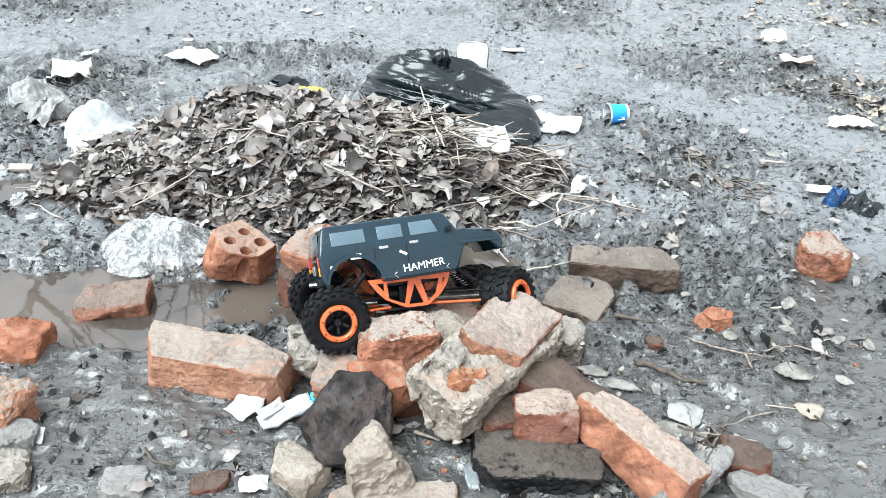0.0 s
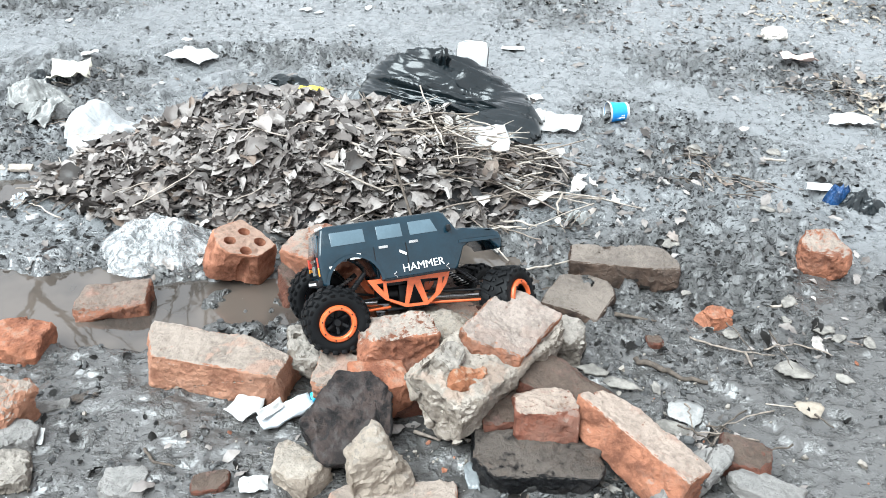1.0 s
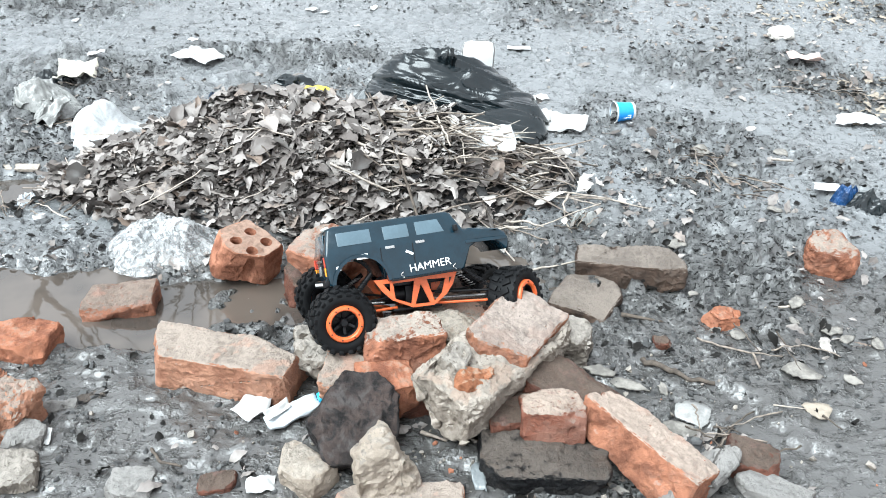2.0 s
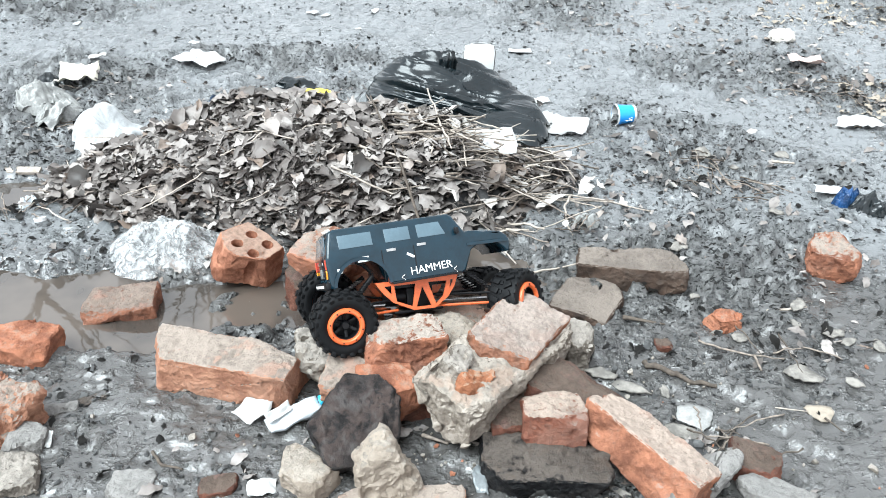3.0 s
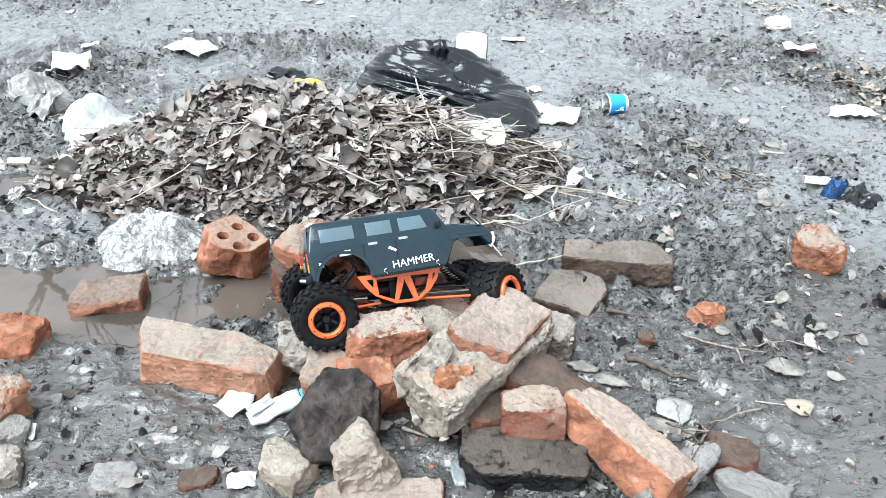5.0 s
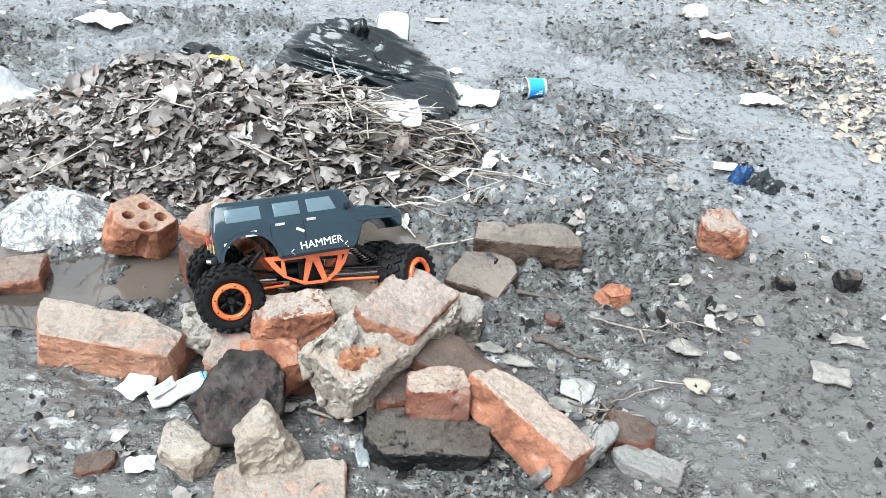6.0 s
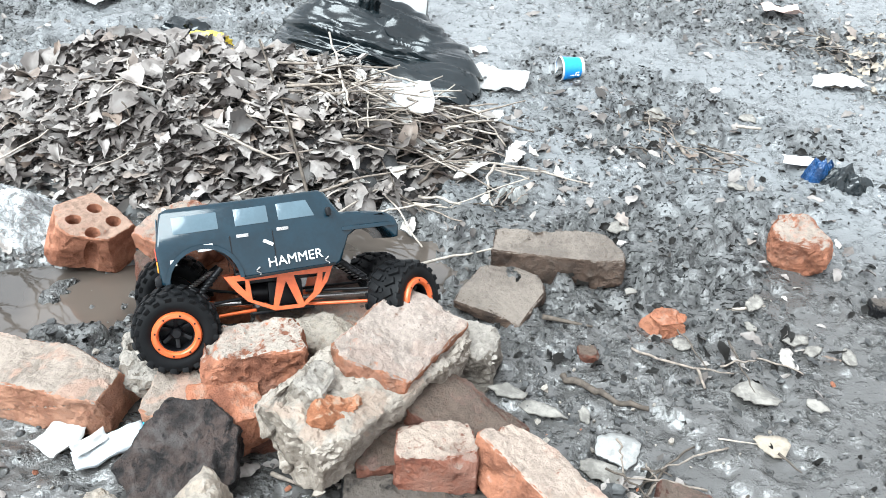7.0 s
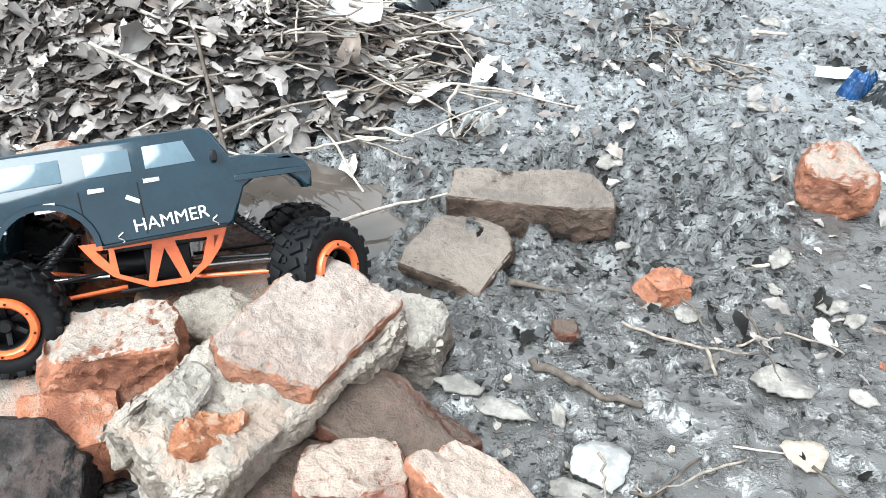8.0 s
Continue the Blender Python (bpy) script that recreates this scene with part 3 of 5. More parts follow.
chunk("stone", (-0.670, 1.050), (0.06, 0.03, 0.022), stone_grey, "small grey splinter in the mud", 191, rz=15, base=0.0, cuts=2, category="stone")

# the big slab of mortared brick: body, a flatter plate of mortar and an orange patch of brick on it
slab = thing("mortar_slab", None, None, pose(*(0.080, 1.094), 0.085, 12, 2, 50), "big rough slab of mortar and brick on the rubble heap", "mortar")
part("slab_body", chunk_mesh("slab_body", (0.305, 0.128, 0.092), mortar_orange, 7, cuts=2, amp=0.009, worn=0.004, ends=0.10, chips=14, fine=0.005), None, slab)
plate = part("brick_face", chunk_mesh("brick_face", (0.20, 0.112, 0.034), plate_mat, 15, cuts=2, amp=0.005, worn=0.003, fine=0.005, planes=((-0.9, -0.35, 0.1, 0.068),)), None, slab, "flat dusty brick face with a broken red rim")
plate.matrix_basis = pose(0.040, 0.004, 0.050, 2, 3, 8)
patch = part("brick_patch", chunk_mesh("brick_patch", (0.075, 0.05, 0.028), brick_patchy, 19, cuts=5, amp=0.011, ends=0.4), None, slab, "orange patch of brick in the mortar")
patch.matrix_basis = pose(-0.098, -0.022, 0.042, 4, -4, 25)
knob = part("mortar_knob", chunk_mesh("mortar_knob", (0.055, 0.045, 0.035), mortar, 20, cuts=5, amp=0.009, ends=0.4), None, slab, "rounded knob of grey mortar")
knob.matrix_basis = pose(-0.085, 0.026, 0.044, 0, 6, 10)


def hollow_brick(at, rz, rx, ry):
    """A broken perforated brick: four holes go through it."""
    me = chunk_mesh("hollow_brick", (0.125, 0.105, 0.095), brick_pierced, 5, cuts=0, amp=0.004, planes=((0.55, -0.75, -0.2, 0.040), (-0.7, -0.6, 0.1, 0.058)))
    ob = new("hollow_brick", me)
    cut = bmesh.new()
    for hx in (-0.008, 0.034):
        for hy in (-0.022, 0.024):
            bmesh.ops.create_cone(cut, cap_ends=True, segments=18, radius1=0.0125, radius2=0.0125, depth=0.2, matrix=Matrix.Translation((hx, hy, 0.02)))
    drill = new("drill", mesh_from(cut, "drill", brick_bare))
    mod = ob.modifiers.new("holes", "BOOLEAN")
    mod.operation, mod.object, mod.solver = "DIFFERENCE", drill, "EXACT"
    done = bpy.data.meshes.new_from_object(ob.evaluated_get(bpy.context.evaluated_depsgraph_get()))
    ob.modifiers.clear()
    ob.data = done
    bpy.data.objects.remove(drill)
    tagged(ob, "broken orange perforated brick with round holes in its top", "brick")
    return rest(ob, pose(*at, 0, rx, ry, rz), -0.006)


hollow_brick((-0.433, 1.456), -28, -4, 16)

# ---- leaf pile ----
PILE = (-0.36, 1.875, 0.68, 0.285)


def pile_z(x, y):
    """Height of the heap of leaves over the ground."""
    cx, cy, rx, ry = PILE
    x, y = np.asarray(x, float), np.asarray(y, float)
    d = np.sqrt(((x - cx) / rx) ** 2 + ((y - cy) / ry) ** 2) + 0.35 * (fbm(x, y, 0.3, 2, 31) - 0.5)
    return 0.138 * smooth01(1.0 - d, -0.08, 0.62) * (0.75 + 0.5 * fbm(x, y, 0.16, 2, 33))


def leaf_shape(length, width, curl, fold, twist, rnd):
    """The points of a dry, curled leaf along x, with a crease and a ragged rim, and its faces."""
    verts, rows, cols = [], 8, (-1, -0.5, 0, 0.5, 1)
    ripple = rnd.uniform(2.0, 4.5)
    phase = rnd.uniform(0, 6.28)
    for k in range(rows):
        u = k / (rows - 1)
        w = width * 0.5 * max(0.05, math.sin(math.pi * min(1, 0.03 + 0.94 * u) ** 0.8))
        x = (u - 0.5) * length
        z = curl * math.sin(u * math.pi * 0.9) * length
        t = twist * (u - 0.5)
        ragged = (1 + 0.28 * rnd.uniform(-1, 1), 1 + 0.28 * rnd.uniform(-1, 1))
        for s in cols:
            ww = w * s * (ragged[s > 0] if abs(s) == 1 else 1)
            lift = fold * abs(ww) + 0.10 * width * abs(s) * math.sin(ripple * 6.28 * u + phase + 1.5 * s)
            verts.append(Vector((x + 0.12 * width * abs(s), ww * math.cos(t), z + lift + ww * math.sin(t))))
    n = len(cols)
    faces = [(n * k + j, n * k + j + 1, n * k + j + n + 1, n * k + j + n) for k in range(rows - 1) for j in range(n - 1)]
    return verts, faces


LEAF_RND = random.Random(4)
LEAVES = [leaf_shape(0.068, LEAF_RND.uniform(0.028, 0.048), LEAF_RND.uniform(-0.24, 0.26), LEAF_RND.uniform(-0.3, 0.5), LEAF_RND.uniform(-0.9, 0.9), LEAF_RND) for _ in range(12)]
LEAF_MESHES = [raw_mesh("leaf", v, f, leaf_brown) for v, f in LEAVES]


def leaf_pose(rnd, x, y, z, tilt, size):
    q = Euler((rnd.gauss(0, tilt), rnd.gauss(0, tilt), rnd.uniform(0, 6.283))).to_matrix().to_4x4()
    return Matrix.Translation((x, y, z)) @ q @ Matrix.Diagonal((size, size * rnd.uniform(0.4, 1.15), size * rnd.uniform(0.4, 1.3), 1))


def joined(name, items, mat, shapes, smooth=True):
    """One mesh of many copies: items are (shape number, pose)."""
    verts, faces = [], []
    for k, m in items:
        v, f = shapes[k]
        base = len(verts)
        verts.extend(m @ p for p in v)
        faces.extend(tuple(i + base for i in fc) for fc in f)
    return raw_mesh(name, verts, faces, mat, smooth)


pile = thing("leaf_pile", None, None, Matrix.Identity(4), "heap of dead grey-brown leaves and twigs on the mud", "leaves")
px = np.linspace(-1.35, 0.5, 90)
py = np.linspace(1.5, 2.5, 54)
mx, my = np.meshgrid(px, py)
hz = pile_z(mx, my)
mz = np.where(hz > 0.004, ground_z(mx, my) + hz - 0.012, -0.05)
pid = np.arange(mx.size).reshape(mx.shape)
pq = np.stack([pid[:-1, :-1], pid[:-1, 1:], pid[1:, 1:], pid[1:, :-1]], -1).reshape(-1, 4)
# dark mound below the leaves: its colour stands in for shade between them
part("core", raw_mesh("core", np.stack([mx, my, mz], -1).reshape(-1, 3), pq.tolist(), clod_mat), None, pile, "dark mound that fills in shaded gaps between leaves")

rnd = random.Random(12)
near_leaves, rest_leaves = [], []
lr = np.random.RandomState(6)
lx, ly = lr.uniform(-1.3, 0.45, 60000), lr.uniform(1.5, 2.3, 60000)
lh, lg = pile_z(lx, ly), ground_z(lx, ly)
keep = (lh > 0.006) & (lr.rand(60000) < 0.35 + lh * 6) & ((lx < -0.02) | (lr.rand(60000) > 0.55))
for x, y, h, g in list(zip(lx[keep], ly[keep], lh[keep], lg[keep]))[:12000]:
    size = rnd.choice((0.2, 0.25, 0.3, 0.34, 0.38, 0.42, 0.48, 0.54, 0.62, 0.72, 0.86, 1.05))
    z = g + h + rnd.uniform(-0.008, 0.018)
    item = (rnd.randrange(12), leaf_pose(rnd, x, y, z, 0.34, size))
    (near_leaves if y < 1.80 and z > 0.03 and len(near_leaves) < 290 and rnd.random() < 0.5 else rest_leaves).append(item)
for k, m in near_leaves:
    ob = part("leaf", LEAF_MESHES[k], None, pile)
    ob.matrix_basis = m
tagged(part("leaf_mass", joined("leaf_mass", rest_leaves, leaf_brown, LEAVES), None, pile), kind="stuff")


def stick(name, points, r0, r1, mat, parent, label="", wobble=0.0016, seed=0):
    """A bent twig through the points, thinner to its end."""
    rs = random.Random(seed)
    pts = []
    for a, b in zip(points[:-1], points[1:]):
        a, b = Vector(a), Vector(b)
        for k in range(4):
            pts.append(a.lerp(b, k / 4) + Vector((rs.gauss(0, wobble), rs.gauss(0, wobble), rs.gauss(0, wobble) * 0.6)))
    pts.append(Vector(points[-1]))
    n = len(pts) - 1
    v, f = tube_verts(pts, [(r0 + (r1 - r0) * k / n) * rs.uniform(0.88, 1.12) for k in range(n + 1)])
    return part(name, raw_mesh(name, v, f, mat), None, parent, label)


# larger leaves that lie on the heap
BIG = [(-0.271, 1.911), (-0.208, 1.704), (-0.370, 1.616), (0.104, 1.756), (0.116, 1.723), (-0.676, 1.736), (-0.786, 1.711), (-0.878, 1.755), (-0.751, 1.768), (-0.495, 1.724), (-0.341, 1.885), (-0.645, 1.799), (-0.139, 1.774), (-0.429, 1.734), (-0.553, 1.669), (-0.262, 1.646)]
for k, (x, y) in enumerate(BIG):
    z = top(x, y) + float(pile_z(np.array([x]), np.array([y]))[0]) + 0.016
    ob = part("leaf", LEAF_MESHES[k % 12], None, pile, "broad pale dry leaf")
    ob.matrix_basis = pose(x, y, z, rnd.uniform(5, 35), rnd.uniform(-15, 15), rnd.uniform(0, 360)) @ Matrix.Diagonal((1.05, 1.0, 1.1, 1))

# bleached leaves among the stalks
for k in range(34):
    x, y = rnd.gauss(0.10, 0.15), rnd.gauss(1.80, 0.08)
    z = max(0.012, top(x, y)) + float(pile_z(np.array([x]), np.array([y]))[0]) + rnd.uniform(0.01, 0.03)
    ob = part("leaf", raw_mesh("leaf", *LEAVES[k % 12], pale_leaf), None, pile, "bleached pale leaf")
    ob.matrix_basis = leaf_pose(rnd, x, y, z, 0.3, rnd.uniform(0.5, 1.25))

# thick branches of the heap
stick("branch", [(-0.641, 2.110, 0.140), (-0.523, 1.901, 0.170), (-0.443, 1.832, 0.150), (-0.417, 1.825, 0.120)], 0.011, 0.006, twig_mat, pile, "pale snapped branch", seed=1)
stick("branch", [(-0.219, 1.843, 0.130), (-0.187, 1.804, 0.160), (-0.137, 1.763, 0.170), (-0.090, 1.732, 0.120), (-0.043, 1.653, 0.060)], 0.006, 0.004, twig_dark, pile, "dark arched branch", 0.002, 2)
stick("branch", [(-0.271, 1.688, 0.160), (-0.197, 1.671, 0.130), (-0.114, 1.670, 0.090)], 0.003, 0.0022, straw, pile, "pale straight stalk", 0.001, 3)
stick("branch", [(0.287, 1.751, 0.050), (0.267, 1.698, 0.050), (0.273, 1.671, 0.020), (0.283, 1.634, 0.012)], 0.003, 0.002, straw, pile, "pale curved stalk", 0.001, 4)
stick("branch", [(-0.394, 1.667, 0.080), (-0.341, 1.641, 0.050), (-0.235, 1.608, 0.030), (-0.146, 1.626, 0.030)], 0.0045, 0.003, twig_dark, pile, "dark root at the heap's foot", 0.002, 5)
stick("branch", [(-0.348, 1.742, 0.130), (-0.243, 1.699, 0.100), (-0.140, 1.657, 0.060)], 0.003, 0.002, straw, pile, "pale straight stalk", 0.001, 6)
stick("branch", [(-0.702, 1.626, 0.080), (-0.607, 1.660, 0.120), (-0.512, 1.780, 0.160)], 0.002, 0.0015, straw, pile, "thin pale stalk", 0.002, 7)
# the tangle of stalks at the heap's foot
for k in range(150):
    x, y = rnd.gauss(0.06, 0.11), rnd.gauss(1.80, 0.085)
    h = float(pile_z(np.array([x]), np.array([y]))[0])
    a, length = rnd.gauss(-0.1, 0.55), rnd.uniform(0.06, 0.24)
    d = Vector((math.cos(a), math.sin(a), 0)) * length / 2
    z = max(top(x, y), 0.01) + h + rnd.uniform(0.002, 0.03)
    lift = rnd.gauss(0, 0.02)
    stick("stalk", [(x - d.x, y - d.y, z - lift), (x, y, z + rnd.uniform(0, 0.012)), (x + d.x, y + d.y, max(0.012, z + lift))], rnd.uniform(0.0014, 0.0034), rnd.uniform(0.001, 0.002), rnd.choice((straw, straw, straw, twig_mat, twig_mat, twig_dark)), pile, seed=100 + k)
for k in range(45):
    x, y = rnd.uniform(-1.0, 0.1), rnd.uniform(1.66, 2.05)
    h = float(pile_z(np.array([x]), np.array([y]))[0])
    a, length = rnd.uniform(0, 6.28), rnd.uniform(0.05, 0.18)
    d = Vector((math.cos(a), math.sin(a), 0)) * length / 2
    z = top(x, y) + h + rnd.uniform(0.008, 0.025)
    stick("stalk", [(x - d.x, y - d.y, z), (x, y, z + 0.01), (x + d.x, y + d.y, z)], 0.002, 0.001, rnd.choice((straw, twig_dark)), pile, seed=300 + k)

# ---- rubbish ----
def bin_bag():
    """A half-full bin bag: a slumped body with drawn folds, and a gathered neck."""
    bag = thing("bin_bag", None, None, pose(*(0.024, 2.295), 0.0, 0, 0, -14), "black plastic bin bag, full and creased, lying in mud", "rubbish bag")
    nu, nv = 220, 140
    u = np.linspace(0, 2 * math.pi, nu, endpoint=False)
    v = np.linspace(-0.5 * math.pi, 0.5 * math.pi, nv)
    U, V = np.meshgrid(u, v)
    sx = np.sign(np.cos(U)) * np.abs(np.cos(U)) ** np.where(np.cos(U) > 0, 1.25, 0.8)
    sy = np.sign(np.sin(U)) * np.abs(np.sin(U)) ** 0.85
    cv = np.cos(V) ** 0.7
    X, Y = 0.275 * sx * cv, 0.19 * sy * cv
    Z = 0.115 + 0.115 * np.sign(np.sin(V)) * np.abs(np.sin(V)) ** 0.85
    Z = Z * 0.66
    # higher at the back and the left, drawn out to a corner on the right
    Z = Z * (1.0 - 0.50 * smooth01(X, -0.2, 0.2)) * (0.86 + 0.24 * smooth01(Y, -0.1, 0.15))
    Y = Y + 0.03 * np.cos(5 * X) - 0.10 * smooth01(X, 0.05, 0.3)
    # folds run along the bag
    across = Y * 0.9 + Z * 1.6 + 0.22 * X
    long = np.abs(fbm(X * 0.16 + 0.3 * across, across, 0.085, 2, 43) - 0.5)
    fine = np.abs(fbm(X * 0.15 + 0.4 * across + 7, across, 0.024, 2, 47) - 0.5)
    crease = np.abs(fbm(X * 0.35 + 0.6 * across + 3, across * 1.3 - 0.2 * X, 0.05, 3, 53) - 0.5)
    amount = -0.095 * long - 0.070 * fine - 0.050 * crease + 0.027
    amount = amount * (1 - 0.8 * smooth01(-X, 0.14, 0.25))
    nrm = np.stack([X / 0.275**2, Y / 0.19**2, (Z - 0.07) / 0.076**2], -1)
    nrm = nrm / np.linalg.norm(nrm, axis=-1, keepdims=True)
    P = np.stack([X, Y, Z], -1) + nrm * amount[..., None] * np.clip(Z / 0.022, 0, 1)[..., None]
    P[..., 2] = np.maximum(P[..., 2], 0.0)
    k = np.arange(nu * nv).reshape(nv, nu)
    q = np.stack([k[:-1], np.roll(k[:-1], -1, 1), np.roll(k[1:], -1, 1), k[1:]], -1).reshape(-1, 4)
    part("bag_body", raw_mesh("bag_body", P.reshape(-1, 3), q.tolist(), black_film), None, bag)
    # the gathered neck
    n2 = 60
    rings = []
    prof = [(0.06, 0.05), (0.04, 0.09), (0.027, 0.115), (0.024, 0.130), (0.026, 0.145), (0.018, 0.160), (0.003, 0.168)]
    for i, (r, z) in enumerate(prof):
        for j in range(n2):
            t = 2 * math.pi * j / n2
            w = r * (1 + 0.16 * math.sin(7 * t + i * 0.25) + 0.07 * math.sin(13 * t + i * 0.5))
            rings.append((-0.075 + w * math.cos(t) + 0.004 * i, 0.10 + 0.7 * w * math.sin(t), z + 0.008 * math.sin(3 * t + i)))
    faces = [(i * n2 + j, i * n2 + (j + 1) % n2, (i + 1) * n2 + (j + 1) % n2, (i + 1) * n2 + j) for i in range(len(prof) - 1) for j in range(n2)]
    part("bag_neck", raw_mesh("bag_neck", rings, faces, black_film), None, bag, "gathered neck of black film")
    return bag


bin_bag()


def crumple_mesh(name, size, mat, seed, amp=0.35, sub=4, flat=0.35):
    """Crushed film: a squashed ball with sharp creases."""
    bm = bmesh.new()
    bmesh.ops.create_icosphere(bm, subdivisions=sub, radius=0.5)
    off = Vector((seed * 3.1, seed * 1.7, seed * 0.9))
    for v in bm.verts:
        p = v.co.copy()
        r = 1.0 + amp * (1 - 2.6 * abs(noise.noise(p * 3.2 + off))) + amp * 0.5 * (1 - 2.6 * abs(noise.noise(p * 7 - off))) + amp * 0.22 * (1 - 2.6 * abs(noise.noise(p * 15 + off))) + 0.35 * noise.noise(p * 1.6 + off)
        v.co = Vector((p.x * r * size[0], p.y * r * size[1], max(-flat * size[2], p.z * r * size[2])))
    return mesh_from(bm, name, mat, smooth=50)


def film_mesh(name, size, mat, seed, n=72, folds=1.0):
    """Crushed thin film: an uneven low mound of sharp, branching folds."""
    r = np.linspace(-1, 1, n)
    u, v = np.meshgrid(r, r)
    u, v = u * np.sqrt(1 - v**2 / 2), v * np.sqrt(1 - u**2 / 2)
    rad, ang = np.hypot(u, v), np.arctan2(v, u)
    reach = 0.72 + 0.5 * fbm(np.cos(ang) * 1.3 + seed, np.sin(ang) * 1.3 - seed, 0.55, 3, seed)
    warp = 0.35 * (fbm(u + seed, v, 0.7, 2, seed + 3) - 0.5)
    ridge = 1 - 3.4 * np.abs(fbm(u + warp + seed, v * 0.8 - warp, 0.62, 2, seed + 5) - 0.5)
    ridge2 = 1 - 3.4 * np.abs(fbm(u * 0.8 - warp, v + warp + seed, 0.26, 2, seed + 9) - 0.5)
    ridge3 = 1 - 3.4 * np.abs(fbm(u + warp, v, 0.11, 2, seed + 11) - 0.5)
    mound = np.clip(1.0 - rad**2.2, 0, 1) ** 0.8 * (0.25 + 1.3 * smooth01(fbm(u - seed, v + seed, 0.8, 2, seed + 1), 0.2, 0.8))
    z = mound * (0.75 + 0.3 * folds * ridge) + np.clip(1.02 - rad**4, 0, 1) * folds * (0.13 * ridge2 + 0.11 * ridge3 + 0.07)
    P = np.stack([u * reach * size[0] / 2, v * reach * size[1] / 2, np.maximum(z, -0.05) * size[2]], -1)
    k = np.arange(n * n).reshape(n, n)
    q = np.stack([k[:-1, :-1], k[:-1, 1:], k[1:, 1:], k[1:, :-1]], -1).reshape(-1, 4)
    me = raw_mesh(name, P.reshape(-1, 3), q.tolist(), mat)
    return me


def film(name, at, size, mat, label, seed, rz=0, base=None, category="plastic bag", **shape):
    base = max(0.0, top(*at)) - 0.004 if base is None else base
    return thing(name, film_mesh(name, size, mat, seed, **shape), None, pose(*at, base, 0, 0, rz), label, category)


def crumple(name, at, size, mat, label, seed, rz=0, base=0.004, category="rubbish", **shape):
    ob = tagged(new(name, crumple_mesh(name, size, mat, seed, **shape)), label, category)
    return rest(ob, pose(*at, 0, 0, 0, rz), base)


def sheet_mesh(name, w, h, mat, seed, wave=0.12, torn=0.12, n=12, thick=0.0012):
    """A limp, buckled sheet with a torn outline and some thickness."""
    rs = random.Random(seed)
    off = Vector((rs.uniform(-9, 9), rs.uniform(-9, 9), 0))
    verts, faces = [], []
    size = min(w, h)
    for side in (0, 1):
        for j in range(n + 1):
            for i in range(n + 1):
                u, v = i / n - 0.5, j / n - 0.5
                edge = 1 - torn * (0.9 + 0.9 * noise.noise(Vector((u * 3, v * 3, 0.4)) + off)) * (2 * max(abs(u), abs(v))) ** 4
                p = Vector((u * w, v * h, 0)) * edge
                z = wave * size * (noise.noise(Vector((u * 2.3, v * 2.3, 0)) + off) + 0.4 * noise.noise(Vector((u * 6, v * 6, 2)) + off))
                verts.append((p.x, p.y, z + thick * side))
    m = n + 1
    for j in range(n):
        for i in range(n):
            a = j * m + i
            faces.append((a, a + m, a + m + 1, a + 1))
            faces.append((a + m * m, a + m * m + 1, a + m * m + m + 1, a + m * m + m))
    rim = [i for i in range(m)] + [m * j + n for j in range(1, m)] + [n * m + i for i in range(n - 1, -1, -1)] + [m * j for j in range(n - 1, 0, -1)]
    for a, b in zip(rim, rim[1:] + rim[:1]):
        faces.append((a, b, b + m * m, a + m * m))
    return raw_mesh(name, verts, faces, mat)


def sheet(name, at, w, h, mat, label, seed, rz=0, rx=0, ry=0, base=None, category="paper", **shape):
    if base is None:
        u, v = np.meshgrid(np.linspace(-0.4, 0.4, 7) * w, np.linspace(-0.4, 0.4, 7) * h)
        base = max(0.004, float(np.percentile(ground_z(at[0] + u, at[1] + v), 85)))
    ob = tagged(new(name, sheet_mesh(name, w, h, mat, seed, **shape)), label, category)
    return rest(ob, pose(*at, 0, rx, ry, rz), base)


film("plastic_bag", (-0.125, 2.385), (0.34, 0.22, 0.15), smoke_film, "translucent grey plastic bag bunched behind the bin bag", 12, base=0.01, folds=0.25, n=110)
bm = box(bmesh.new(), (0.105, 0.05, 0.135), Matrix.Identity(4), 0.03)
for w in bm.verts:
    w.co += 0.006 * noise.noise_vector(w.co * 14)
thing("plastic_container", bm, foam, pose(*(0.088, 2.576), 0.065, -12, 4, 8), "white plastic container standing behind the bin bag", "container", smooth=50)
film("plastic_bag", (-0.630, 1.567), (0.25, 0.25, 0.036), sheer_film, "crumpled sheer white plastic bag at the foot of the leaves", 11, folds=1.5, n=130)
film("plastic_bag", (-0.907, 2.026), (0.21, 0.19, 0.09), white_plastic, "smooth white plastic bag beside the leaf heap", 17, base=0.06, folds=0.25)
film("plastic_bag", (-1.218, 2.327), (0.20, 0.12, 0.05), grey_plastic, "dirty grey plastic film in a heap", 21, folds=1.1)
film("plastic_bag", (-1.152, 2.262), (0.12, 0.16, 0.03), grey_plastic, "torn muddy plastic film on the mud", 22, folds=1.1)
sheet("plastic_film", (-1.242, 2.337), 0.13, 0.15, grey_plastic, "torn rag of dirty grey plastic film", 91, rz=15, rx=12, wave=0.28, n=26, torn=0.25, category="plastic film")
sheet("plastic_film", (-1.131, 2.201), 0.07, 0.14, grey_plastic, "hanging strip of muddy plastic film", 92, rz=-20, rx=20, wave=0.3, n=22, torn=0.3, category="plastic film")
film("rubbish_bag", (-1.279, 2.528), (0.15, 0.10, 0.05), black_film, "scrap of black plastic bag on the rubbish", 25)
sheet("paper_bag", (-1.186, 2.521), 0.14, 0.13, paper_cream, "cream paper bag in the rubbish heap", 27, rx=14, rz=10, wave=0.3)
